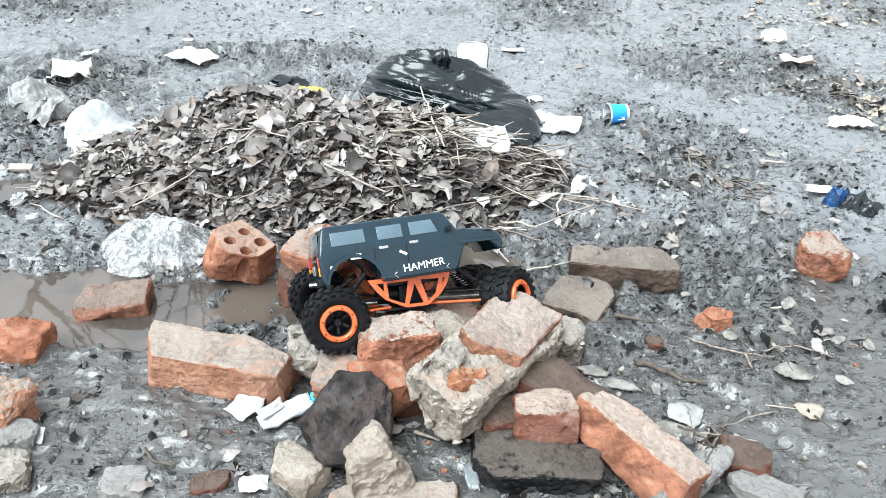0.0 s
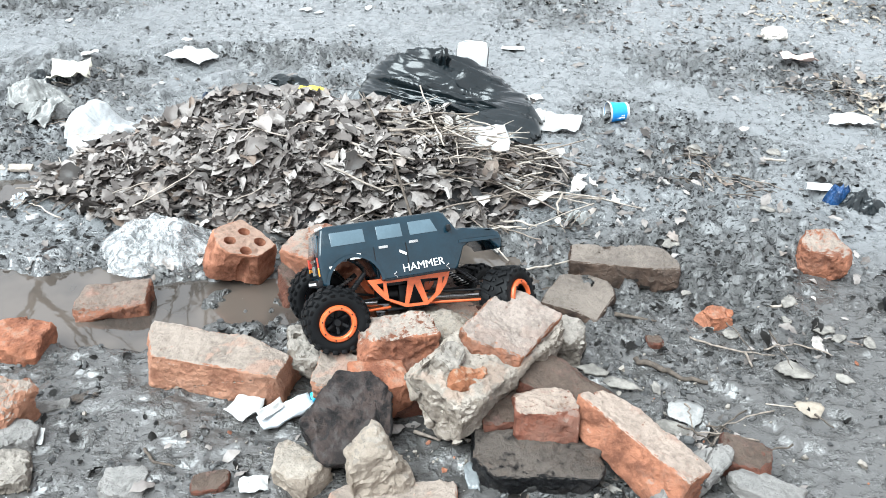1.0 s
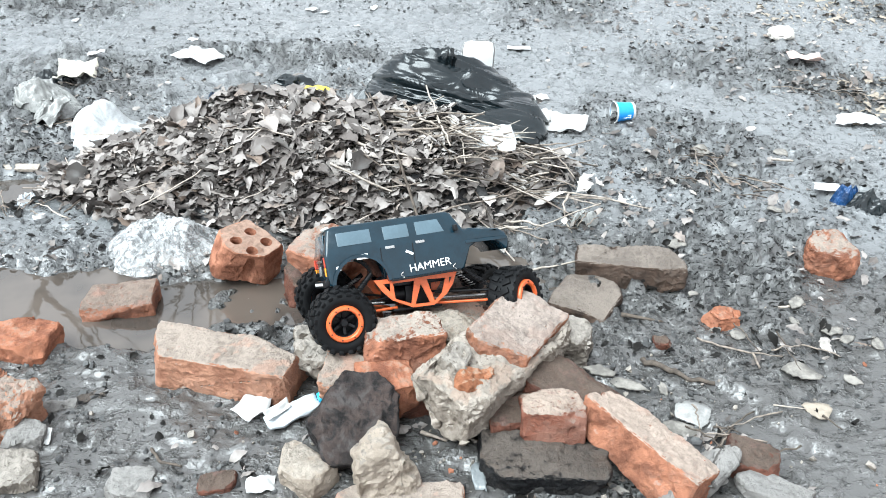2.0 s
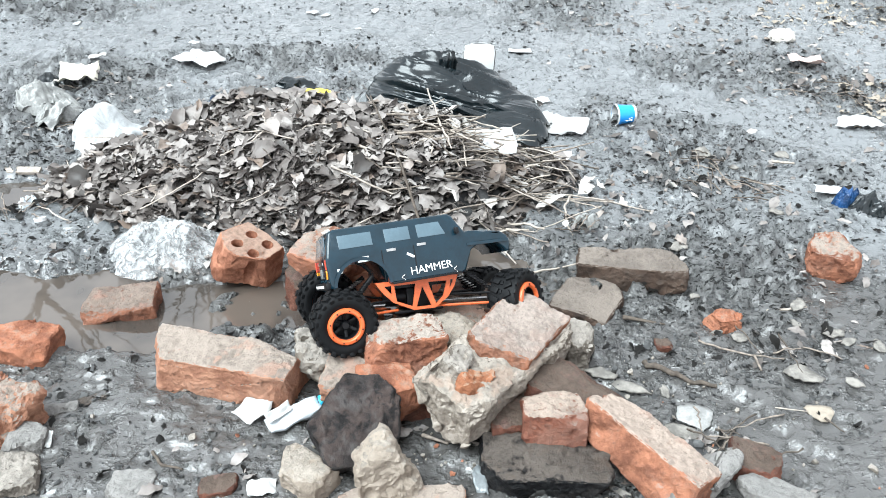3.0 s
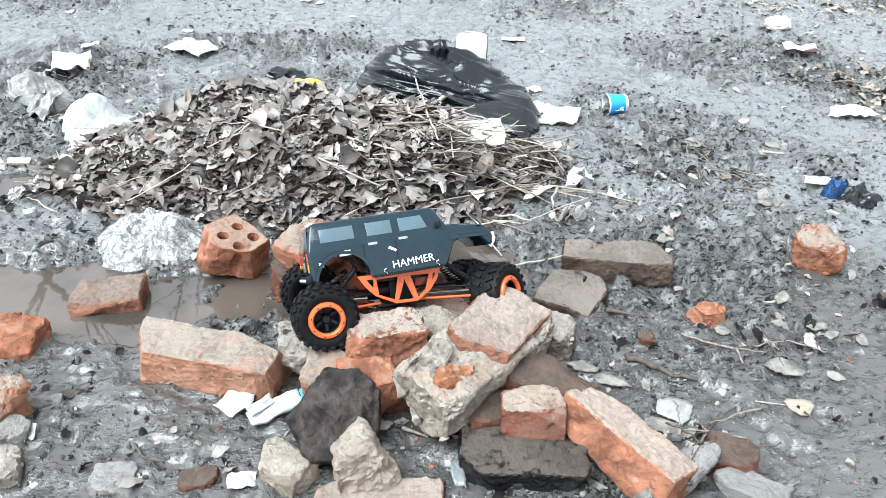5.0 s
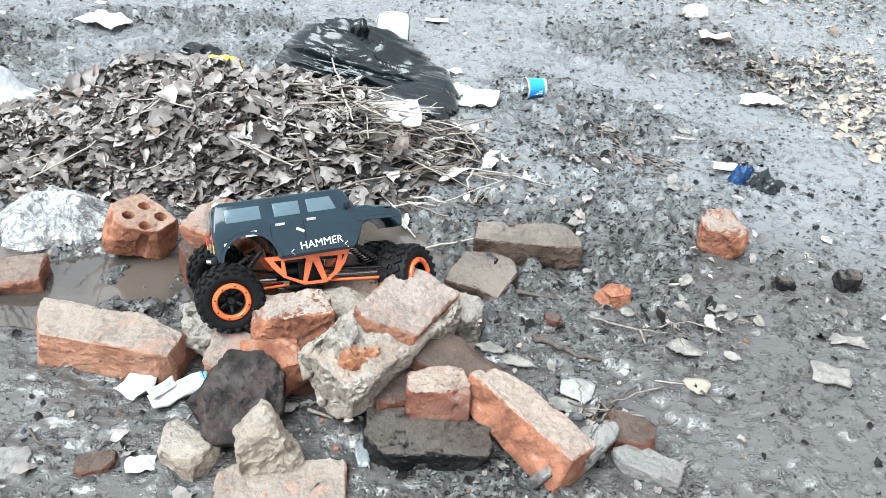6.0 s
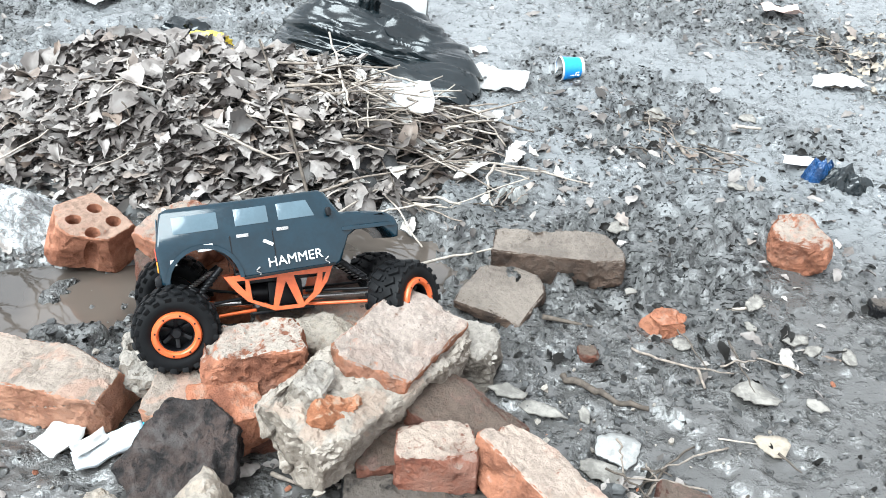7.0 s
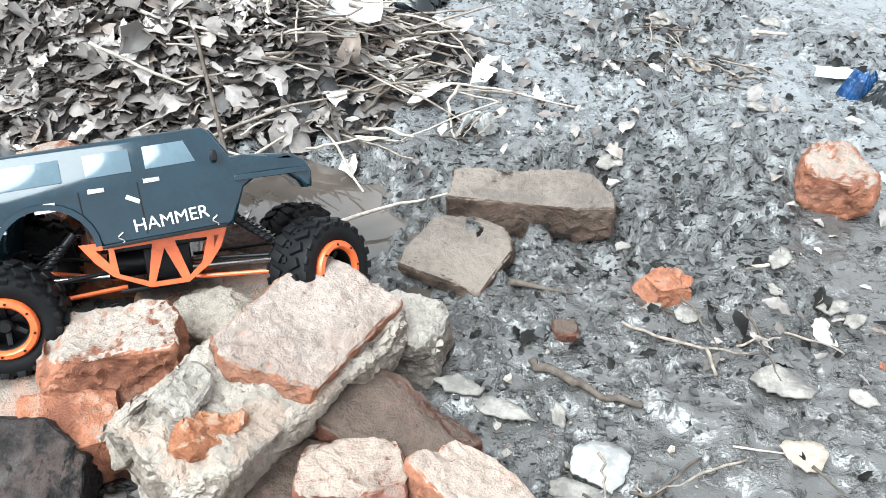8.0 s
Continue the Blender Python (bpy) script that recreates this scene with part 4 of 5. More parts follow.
sheet("paper_sheet", (-0.842, 2.679), 0.165, 0.12, paper, "crumpled white sheet of paper on the mud", 31, rz=-26, wave=0.16)
sheet("paper_scrap", (-0.913, 2.880), 0.04, 0.03, paper, "white scrap of paper on the mud", 33)
sheet("paper_sheet", (0.085, 1.846), 0.165, 0.10, paper, "white sheet of paper on the heap of stalks", 35, rz=8, rx=12, base=0.128, wave=0.16)
sheet("paper_sheet", (0.326, 2.189), 0.13, 0.10, paper, "torn white paper beside the bin bag", 37, rz=-22, rx=8, wave=0.25)
sheet("paper_scrap", (0.265, 2.227), 0.09, 0.06, paper, "torn white scrap of paper", 39, rz=40, rx=10, wave=0.3)
sheet("paper_scrap", (0.280, 2.401), 0.05, 0.045, paper, "small white scrap of paper", 40, rz=10)
sheet("paper_scrap", (0.238, 2.808), 0.09, 0.04, paper, "narrow white scrap of paper on mud", 43, rz=-4)
sheet("paper_scrap", (1.174, 2.667), 0.12, 0.07, pink_paper, "pinkish scrap of paper on the mud", 47, rz=-4, wave=0.25)
crumple("wrapper", (1.198, 2.969), (0.085, 0.07, 0.05), wrapper_pale, "crumpled pale wrapper on the mud", 49, base=0.008, category="wrapper", amp=0.22)
film("wrapper", (1.006, 1.754), (0.13, 0.075, 0.035), black_film, "crumpled black plastic wrapper on mud", 51, rz=-12)
film("wrapper", (0.965, 1.781), (0.065, 0.05, 0.035), navy_blue, "crumpled blue printed wrapper on mud", 52, rz=-12)
sheet("paper_scrap", (0.939, 1.822), 0.075, 0.045, paper, "grey-white scrap of paper on mud", 53, rz=-12)
crumple("wrapper", (-0.370, 2.132), (0.085, 0.07, 0.05), yellow_film, "crumpled yellow wrapper on top of the leaves", 55, base=0.11, category="wrapper")
crumple("wrapper", (-0.440, 2.225), (0.10, 0.07, 0.05), black_film, "scrap of black film on top of the leaves", 57, base=0.10, category="wrapper")
sheet("paper_scrap", (-0.333, 1.048), 0.058, 0.075, paper, "torn white paper scrap beside the brick", 59, rz=-22, wave=0.2, n=8)
sheet("paper_scrap", (-0.288, 0.876), 0.05, 0.035, paper, "crumpled white scrap in the mud", 77, rz=12, wave=0.3)
sheet("paper_scrap", (-0.651, 0.965), 0.012, 0.034, ceramic, "narrow white chip against a stone", 79, rx=30, torn=0.2, category="shard", thick=0.002)


def flake(name, at, w, h, mat, label, seed, rz=0, rx=0, ry=0, base=None, category="shard", thick=0.003, bow=0.05, sides=10, **spare):
    """A broken flat piece with straight torn edges, slightly bowed, with a thickness."""
    rs, w, h = random.Random(seed), w * 0.86, h * 0.86
    angles = sorted((k + rs.uniform(-0.32, 0.32)) * 2 * math.pi / sides for k in range(sides))
    rim = [Vector((math.cos(a) * w / 2, math.sin(a) * h / 2, 0)) * rs.uniform(0.66, 1.14) for a in angles]
    edge = []
    for a, b in zip(rim, rim[1:] + rim[:1]):
        for k in range(4):
            edge.append(a.lerp(b, k / 4) + Vector((rs.gauss(0, w * 0.015), rs.gauss(0, h * 0.015), 0)))
    n, verts, faces = len(edge), [], []
    tilt = rs.uniform(0, 3.14)
    for lift in (0.0, thick):
        for f in (1.0, 0.66, 0.33):
            for p in edge:
                q = p * f
                s = (q.x * math.cos(tilt) + q.y * math.sin(tilt)) / (max(w, h) / 2)
                verts.append((q.x, q.y, lift + bow * max(w, h) * (1 - s * s) + 0.05 * w * noise.noise(q * (9 / w)) + 0.07 * w * noise.noise(q * (3 / w) + Vector((seed, 0, 0)))))
    for side in (0, 1):
        o = side * 3 * n
        for r in (0, 1):
            for k in range(n):
                f = (o + r * n + k, o + r * n + (k + 1) % n, o + (r + 1) * n + (k + 1) % n, o + (r + 1) * n + k)
                faces.append(f if side else f[::-1])
        cap = tuple(o + 2 * n + k for k in range(n))
        faces.append(cap if side else cap[::-1])
    faces += [(k, (k + 1) % n, 3 * n + (k + 1) % n, 3 * n + k) for k in range(n)]
    if base is None:
        u, v = np.meshgrid(np.linspace(-0.4, 0.4, 7) * w, np.linspace(-0.4, 0.4, 7) * h)
        base = max(0.004, float(np.percentile(ground_z(at[0] + u, at[1] + v), 80)))
    ob = tagged(new(name, raw_mesh(name, verts, faces, mat, True)), label, category)
    return rest(ob, pose(*at, 0, rx, ry, rz), base)


flake("paper_sheet", (1.169, 2.222), 0.19, 0.08, paper, "flat white paper with a curled edge on mud", 41, rz=-4, rx=6, category="paper", bow=0.04, thick=0.0015)
flake("plaster_shard", (0.420, 1.043), 0.092, 0.068, ceramic, "broken white shell-like shard on the mud", 61, rz=-12, thick=0.004, category="shard")
flake("dead_leaf", (0.636, 1.058), 0.055, 0.05, dry_leaf, "pale dry leaf lying on the mud", 63, rz=20, category="leaf")
flake("dead_leaf", (0.638, 1.149), 0.10, 0.05, plaster, "ragged pale leaf on the mud", 65, rz=-22, category="leaf")
flake("plaster_shard", (0.508, 1.577), 0.07, 0.045, plaster, "pale shard with a raised edge on mud", 67, rz=5, category="shard")
flake("dead_leaf", (0.558, 1.261), 0.042, 0.04, plaster, "small pale leaf beside the brick chip", 69, rz=-30, category="leaf")
flake("dead_leaf", (0.518, 1.274), 0.035, 0.018, plaster, "pale leaf scrap under the brick chip", 70, rz=10, category="leaf")
flake("plaster_shard", (0.394, 1.007), 0.085, 0.05, plaster, "thin grey flake behind the red brick", 71, rz=-20, category="shard")
flake("plaster_shard", (0.323, 1.117), 0.085, 0.03, plaster, "long pale flake on the mud", 73, rz=-22, category="shard", thick=0.004)
flake("plaster_shard", (0.272, 1.146), 0.07, 0.03, plaster, "grey flake of plaster by the rubble", 74, rz=-18, category="shard", thick=0.004)
flake("glass_shard", (0.048, 0.901), 0.03, 0.075, grey_shard, "grey glass-like splinter in the mud", 75, rz=18, rx=12, category="shard", thick=0.003)
flake("plaster_shard", (0.270, 0.886), 0.065, 0.014, plaster, "thin pale sliver under the red brick", 76, rz=-38, category="shard", thick=0.003)
flake("plaster_shard", (0.734, 1.942), 0.03, 0.03, plaster, "pale chip on the mud", 81, category="shard", thick=0.004)
flake("plaster_shard", (0.900, 2.046), 0.05, 0.035, plaster, "grey-white chip on the mud", 83, rz=-10, rx=15, category="shard", thick=0.004)
flake("dead_leaf", (0.774, 1.721), 0.05, 0.03, plaster, "pale curled leaf on the mud", 85, rz=-35, category="leaf")
flake("dead_leaf", (0.679, 2.032), 0.06, 0.06, plaster, "curled pale leaf standing in a clump of mud", 87, rz=-10, rx=20, category="leaf")
for k, (x, y, s) in enumerate([(*(0.742, 1.268), 0.05), (*(0.765, 1.251), 0.045), (*(0.808, 1.227), 0.05), (*(0.679, 1.302), 0.03), (*(0.722, 1.125), 0.045), (*(-0.543, 3.243), 0.07), (*(-0.490, 3.229), 0.05), (*(-0.299, 3.258), 0.07), (*(-1.205, 2.777), 0.05), (*(-0.879, 2.458), 0.03), (*(-0.347, 3.058), 0.03), (*(-1.188, 2.671), 0.06), (*(-1.411, 3.090), 0.05), (*(0.970, 3.022), 0.04), (*(1.372, 2.638), 0.04), (*(0.493, 1.364), 0.03), (*(0.703, 1.357), 0.06), (*(0.384, 1.114), 0.04)]):
    pale = 5 <= k < 13
    flake("paper_scrap" if pale else "plaster_shard", (x, y), s, s * 0.6, paper if pale else plaster, "small white scrap of paper on the mud" if pale else "small pale flake of plaster on the mud", 140 + k, rz=k * 37, category="scrap" if pale else "shard")


def paper_cup(at, rz):
    """A crushed blue cup on its side, with a white rim and base."""
    cup = thing("paper_cup", None, None, pose(*at, 0.04, 0, 0, rz) @ Matrix.Scale(0.8, 4), "blue printed paper cup lying on its side in mud", "cup")
    bm = lathe(bmesh.new(), [(0.0305, -0.026), (0.037, 0.044), (0.0355, 0.044), (0.029, -0.024)], 40, pose(0, 0, 0, 0, 0, 90))
    part("cup_wall", bm, blue_print, cup, smooth=40)
    bm = lathe(bmesh.new(), [(0.0352, 0.0435), (0.0287, -0.0225), (0.0001, -0.0225)], 40, pose(0, 0, 0, 0, 0, 90))
    part("cup_lining", bm, foam, cup, "white inside", smooth=60)
    bm = lathe(bmesh.new(), [(0.0372, 0.040), (0.0395, 0.043), (0.0385, 0.047), (0.036, 0.046)], 40, pose(0, 0, 0, 0, 0, 90), True)
    part("cup_rim", bm, foam, cup, "white rolled rim", smooth=60)
    bm = lathe(bmesh.new(), [(0.0308, -0.0275), (0.0316, -0.018), (0.0300, -0.0275), (0.0001, -0.0235)], 40, pose(0, 0, 0, 0, 0, 90))
    part("cup_base", bm, foam, cup, "white base", smooth=60)
    bm = bmesh.new()
    for k in range(4):
        a = radians(-62 + 3 * k)
        for w in range(2):
            box(bm, (0.006, 0.0008, 0.003 + 0.003 * ((k + w) % 2)), pose(-0.018 + 0.008 * k, -0.0352 * math.cos(radians(22)), 0.0352 * math.sin(radians(-16 + 14 * w)), -20 + 8 * w))
    part("cup_print", bm, decal_white, cup, "white print marks")
    return cup


paper_cup((0.511, 2.252), 12)


def foil_tube(at, rz):
    """A flattened tube with a cyan cap."""
    tube = thing("foil_tube", None, None, pose(*at, 0.032, 0, -6, rz), "flattened silver foil tube with a cyan cap", "tube")
    part("tube_body", sheet_mesh("tube_body", 0.098, 0.034, foil, 5, 0.35, 0.05, 12, 0.006), None, tube)
    bm = box(bmesh.new(), (0.020, 0.018, 0.014), pose(0.058, 0, 0.006), 0.003)
    part("tube_cap", bm, cyan_plastic, tube, "cyan cap", smooth=40)
    part("tube_flap", sheet_mesh("tube_flap", 0.05, 0.02, paper, 6, 0.3, 0.1, 8, 0.001), None, tube, "torn white flap").matrix_basis = pose(-0.02, 0.012, 0.012, 30, 0, 12)
    return tube


foil_tube((-0.262, 1.025), 30)

# ---- radio-controlled crawler ----
def text_mesh(name, words, size, depth, mat):
    cu = bpy.data.curves.new(name, "FONT")
    cu.body, cu.size, cu.extrude, cu.align_x, cu.align_y = words, size, depth, "CENTER", "CENTER"
    ob = new(name, cu)
    me = bpy.data.meshes.new_from_object(ob.evaluated_get(bpy.context.evaluated_depsgraph_get()))
    bpy.data.objects.remove(ob)
    me.materials.clear()
    me.materials.append(mat)
    return me


def tyre_mesh():
    prof = [(0.031, -0.0235), (0.038, -0.0285), (0.047, -0.0290), (0.0525, -0.0265), (0.0550, -0.018), (0.0555, 0.0)]
    prof = prof + [(r, -y) for r, y in reversed(prof[:-1])]
    bm = lathe(bmesh.new(), prof, 48, close=True)
    n = 20
    for k in range(n):
        for row, shift, turn in ((-1, 0.0, 24), (1, 0.5, -24)):
            a = 360 * (k + shift) / n
            box(bm, (0.0052, 0.0165, 0.0105), pose(0, 0, 0, 0, a, 0) @ pose(0.0565, row * 0.0125, 0, turn, 0, 0), 0.0012)
            box(bm, (0.0085, 0.0045, 0.0085), pose(0, 0, 0, 0, a + 6, 0) @ pose(0.0505, row * 0.0270, 0, 0, 0, row * 18), 0.001)
        box(bm, (0.004, 0.006, 0.007), pose(0, 0, 0, 0, 360 * (k + 0.25) / n, 0) @ pose(0.0562, 0, 0, 12, 0, 0), 0.0008)
    return mesh_from(bm, "tyre", rubber, 35)


def rim_mesh():
    bm = lathe(bmesh.new(), [(0.0235, -0.0265), (0.0245, -0.0305), (0.0265, -0.0320), (0.0310, -0.0315), (0.0330, -0.0290), (0.0330, -0.0240), (0.0235, -0.0220)], 48, close=True)
    return mesh_from(bm, "bead_ring", orange_metal, 40)


def hub_mesh():
    bm = lathe(bmesh.new(), [(0.0305, 0.0235), (0.0240, 0.020), (0.0225, -0.026), (0.0235, -0.0265), (0.0310, -0.0235)], 36)
    lathe(bm, [(0.0001, -0.0225), (0.0055, -0.0225), (0.0075, -0.020), (0.0080, -0.006), (0.0235, -0.004)], 30)
    for k in range(6):
        box(bm, (0.019, 0.007, 0.0055), pose(0, 0, 0, 0, 60 * k, 0) @ pose(0.0135, -0.0125, 0, 0, 0, -20), 0.001)
    return mesh_from(bm, "hub", black_plastic, 35)


def bolts_mesh():
    bm = bmesh.new()
    for k in range(8):
        a = 2 * math.pi * k / 8
        p = Vector((0.0287 * math.cos(a), -0.0312, 0.0287 * math.sin(a)))
        rod(bm, p, p + Vector((0, -0.0016, 0)), 0.0014, seg=6)
    return mesh_from(bm, "bolts", black_plastic)


def side_y(z):
    """Half width of the car's body at height z."""
    return 0.083 * (1 - 0.17 * min(1.0, max(0.0, (z - 0.172) / 0.05)))


def body_mesh():
    def arc(cx, cz, r, a0, a1, n):
        return [(cx + r * math.cos(radians(a0 + (a1 - a0) * k / n)), cz + r * math.sin(radians(a0 + (a1 - a0) * k / n))) for k in range(n + 1)]

    outline = [(-0.182, 0.112), (-0.172, 0.108)] + arc(-0.119, 0.108, 0.051, 172, 8, 12) + [(-0.062, 0.103), (0.080, 0.101), (0.088, 0.106)]
    outline += [(0.097, 0.125), (0.106, 0.144), (0.122, 0.153), (0.156, 0.152), (0.172, 0.140), (0.178, 0.130), (0.186, 0.131)]
    outline += [(0.189, 0.148), (0.184, 0.163), (0.170, 0.173), (0.140, 0.179), (0.108, 0.182), (0.096, 0.183), (0.078, 0.216), (0.070, 0.222), (-0.160, 0.223), (-0.171, 0.218), (-0.177, 0.195), (-0.183, 0.165)]
    bm = bmesh.new()
    for ys in (-1, 1):
        vs = [bm.verts.new((x, ys * side_y(0), z)) for x, z in outline]
        bm.faces.new(vs if ys > 0 else vs[::-1])
        bm.verts.ensure_lookup_table()
    n = len(outline)
    v = list(bm.verts)
    for k in range(n):
        j = (k + 1) % n
        bm.faces.new((v[k], v[n + k], v[n + j], v[j]))
    bmesh.ops.recalc_face_normals(bm, faces=bm.faces[:])
    # the sides lean in above the waist; hood and nose narrow a little
    bmesh.ops.bisect_plane(bm, geom=bm.verts[:] + bm.edges[:] + bm.faces[:], plane_co=(0, 0, 0.172), plane_no=(0, 0, 1))
    bmesh.ops.bisect_plane(bm, geom=bm.verts[:] + bm.edges[:] + bm.faces[:], plane_co=(0.0965, 0, 0), plane_no=(1, 0, 0))
    for w in bm.verts:
        w.co.y = math.copysign(side_y(w.co.z), w.co.y)
        if w.co.x > 0.1:
            w.co.y *= 0.96
    bm.normal_update()
    rim = [e for e in bm.edges if len({q.co.y > 0 for q in e.verts}) == 1 and len(e.link_faces) == 2 and min(abs(fc.normal.y) for fc in e.link_faces) < 0.6]
    bmesh.ops.bevel(bm, geom=rim, offset=0.005, segments=3, affect="EDGES", profile=0.5)
    return mesh_from(bm, "body", car_paint, 32)


def crawler(place):
    car = thing("rc_crawler", None, None, place, "dark blue toy off-road truck with big black tyres, tilted on rubble", "toy car")
    body = part("body", body_mesh(), None, car, "glossy dark blue-black boxy truck body")
    body.matrix_basis = pose(0.012, 0, 0.004, 0, -3, 0)
    for side in (-1, 1):
        for name, x, w in (("rear_side_window", -0.122, 0.066), ("rear_door_window", -0.039, 0.050), ("front_door_window", 0.029, 0.056)):
            z, h = 0.196, 0.027
            m = pose(x, side * (side_y(z) + 0.0002), z, 15.8 * side, 0, 0)
            bm = box(bmesh.new(), (w, 0.0016, h), m, 0.0006)
            if name == "front_door_window":
                for q in bm.verts:
                    if q.co.x > x and q.co.z > z:
                        q.co.x -= 0.009
            part(name, bm, car_glass, body, "pale reflecting window", 40)
        for name, x, z, w, h, mat in (
            ("door_handle", -0.056, 0.168, 0.018, 0.005, steel), ("door_handle", 0.005, 0.170, 0.018, 0.005, steel),
            ("sticker", -0.112, 0.158, 0.022, 0.010, decal_white), ("sticker", -0.138, 0.156, 0.011, 0.004, decal_red),
            ("fuel_cap", -0.160, 0.142, 0.009, 0.009, decal_white), ("side_marker", 0.135, 0.169, 0.012, 0.004, decal_red),
            ("fuel_sticker", -0.019, 0.152, 0.016, 0.005, decal_white),
        ):
            m = pose(x, side * (side_y(z) + 0.0002) * (0.96 if x > 0.1 else 1), z, 0, 30 if name == "fuel_sticker" else 0, 0)
            part(name, box(bmesh.new(), (w, 0.0016, h), m, 0.0005), mat, body, smooth=40)
        for x in (-0.040, 0.066):
            # body clip: a small looped wire
            pts = [(x + 0.003 * math.sin(t * 1.3), side * 0.0845, 0.104 + 0.0022 * t) for t in np.linspace(0, 6, 16)]
            v, f = tube_verts(pts, [0.0009] * 16, 5)
            part("body_clip", raw_mesh("body_clip", v, f, steel), None, body, "thin steel body clip")
        bm = box(bmesh.new(), (0.14, 0.004, 0.004), pose(0.008, side * 0.0845, 0.1035), 0.001)
        part("side_step", bm, black_plastic, body, smooth=40)
        bm = bmesh.new()
        for x0, x1, z0, z1 in ((-0.078, -0.072, 0.115, 0.205), (-0.014, -0.0125, 0.110, 0.205)):
            box(bm, (0.0012, 0.0012, 0.060), pose(x0 + 0.003, side * 0.0834, 0.140))
        part("door_seam", bm, black_plastic, body)
        word = part("lettering", text_mesh("lettering", "HAMMER", 0.021, 0.0005, decal_white), None, body, "white raised lettering on the door")
        word.matrix_basis = pose(0.018, side * 0.0842, 0.122, 90, 0, 0 if side < 0 else 180) @ pose(0, 0, 0, 0, 0, 2)
        v, f = [], []
        for k in range(15):
            t = math.pi * (1 - k / 14)
            for r in (0.051, 0.0575):
                for yy in (0.0828, 0.0862):
                    v.append((-0.119 + r * math.cos(t), side * yy, 0.106 + r * math.sin(t)))
        for k in range(14):
            a, b = 4 * k, 4 * k + 4
            f += [(a + 1, a + 3, b + 3, b + 1), (a + 3, a + 2, b + 2, b + 3), (a, a + 1, b + 1, b), (a + 2, a, b, b + 2)]
        part("rear_fender_flare", raw_mesh("rear_fender_flare", v, f, car_paint, False), None, body)
        bm = box(bmesh.new(), (0.088, 0.006, 0.007), pose(0.140, side * 0.0815, 0.1545, 0, 2, 0), 0.002)
        part("front_fender_flare", bm, car_paint, body, smooth=40)
        part("wing_mirror", box(bmesh.new(), (0.008, 0.014, 0.013), pose(0.078, side * 0.088, 0.186), 0.003), black_plastic, body, smooth=40)
    # back end
    part("rear_window", box(bmesh.new(), (0.0016, 0.112, 0.042), pose(-0.1785, 0, 0.190, 0, 6, 0), 0.0006), car_glass, body, "dark rear window", 40)
    for side in (-1, 1):
        part("tail_lamp", box(bmesh.new(), (0.002, 0.010, 0.019), pose(-0.1835, side * 0.068, 0.158), 0.0008), decal_red, body, "red tail lamp", 40)
        part("indicator", box(bmesh.new(), (0.002, 0.010, 0.017), pose(-0.1835, side * 0.068, 0.139), 0.0008), lamp_amber, body, "amber lens", 40)
    bm = box(bmesh.new(), (0.010, 0.166, 0.014), pose(-0.1855, 0, 0.117), 0.003)
    bumper = part("rear_bumper", bm, black_plastic, body, smooth=40)
    bm = bmesh.new()
    for k in range(13):
        box(bm, (0.001, 0.0052 if k % 3 else 0.0035, 0.005), pose(-0.1908, -0.052 + 0.0086 * k, 0.117))
    part("print_marks", bm, decal_white, bumper, "row of white print marks")
    part("number_panel", box(bmesh.new(), (0.0016, 0.026, 0.018), pose(-0.1838, 0, 0.142), 0.0005), grey_plastic, body, smooth=40)
    part("tailgate_bar", box(bmesh.new(), (0.002, 0.060, 0.005), pose(-0.1828, 0, 0.161), 0.0008), steel, body, smooth=40)
    for k in (-1, 0, 1):
        part("roof_marker", box(bmesh.new(), (0.006, 0.010, 0.004), pose(-0.163, k * 0.03, 0.2245), 0.001), decal_white, body, "small white roof lamp", 40)
    part("windscreen", box(bmesh.new(), (0.0016, 0.118, 0.040), pose(0.0885, 0, 0.2005, 0, -29, 0), 0.0006), car_glass, body, smooth=40)

    # chassis: two orange truss plates, skid, motor box
    for side in (-1, 1):
        bm = bmesh.new()
        rim = [(-0.085, 0.108), (-0.070, 0.085), (-0.052, 0.066), (-0.012, 0.047), (0.032, 0.047), (0.060, 0.066), (0.075, 0.085), (0.085, 0.108)]
        holes = [[(-0.047, 0.098), (-0.004, 0.099), (-0.014, 0.055), (-0.045, 0.068)], [(0.009, 0.092), (-0.006, 0.053), (0.024, 0.053)],
                 [(0.022, 0.099), (0.060, 0.098), (0.050, 0.069), (0.034, 0.055)], [(-0.067, 0.099), (-0.053, 0.099), (-0.054, 0.082)], [(0.068, 0.099), (0.074, 0.099), (0.066, 0.084)]]
        edges = []
        for loop in [rim] + holes:
            vs = [bm.verts.new((px, side * 0.048, pz)) for px, pz in loop]
            edges += [bm.edges.new((p, q)) for p, q in zip(vs, vs[1:] + vs[:1])]
        bmesh.ops.triangle_fill(bm, use_beauty=True, edges=edges)
        grown = bmesh.ops.extrude_face_region(bm, geom=bm.faces[:])
        bmesh.ops.translate(bm, vec=(0, side * 0.003, 0), verts=[g for g in grown["geom"] if isinstance(g, bmesh.types.BMVert)])
        bmesh.ops.recalc_face_normals(bm, faces=bm.faces[:])
        part("side_plate", bm, orange_metal, car, "orange cut-out side plate", 20)
    part("skid_plate", box(bmesh.new(), (0.10, 0.075, 0.005), pose(0.002, 0, 0.045), 0.0015), black_plastic, car, smooth=40)
    bm = box(bmesh.new(), (0.055, 0.045, 0.040), pose(0.01, 0, 0.072), 0.004)
    rod(bm, (-0.06, 0, 0.075), (-0.015, 0, 0.075), 0.017, seg=20)
    part("motor", bm, black_plastic, car, smooth=40)
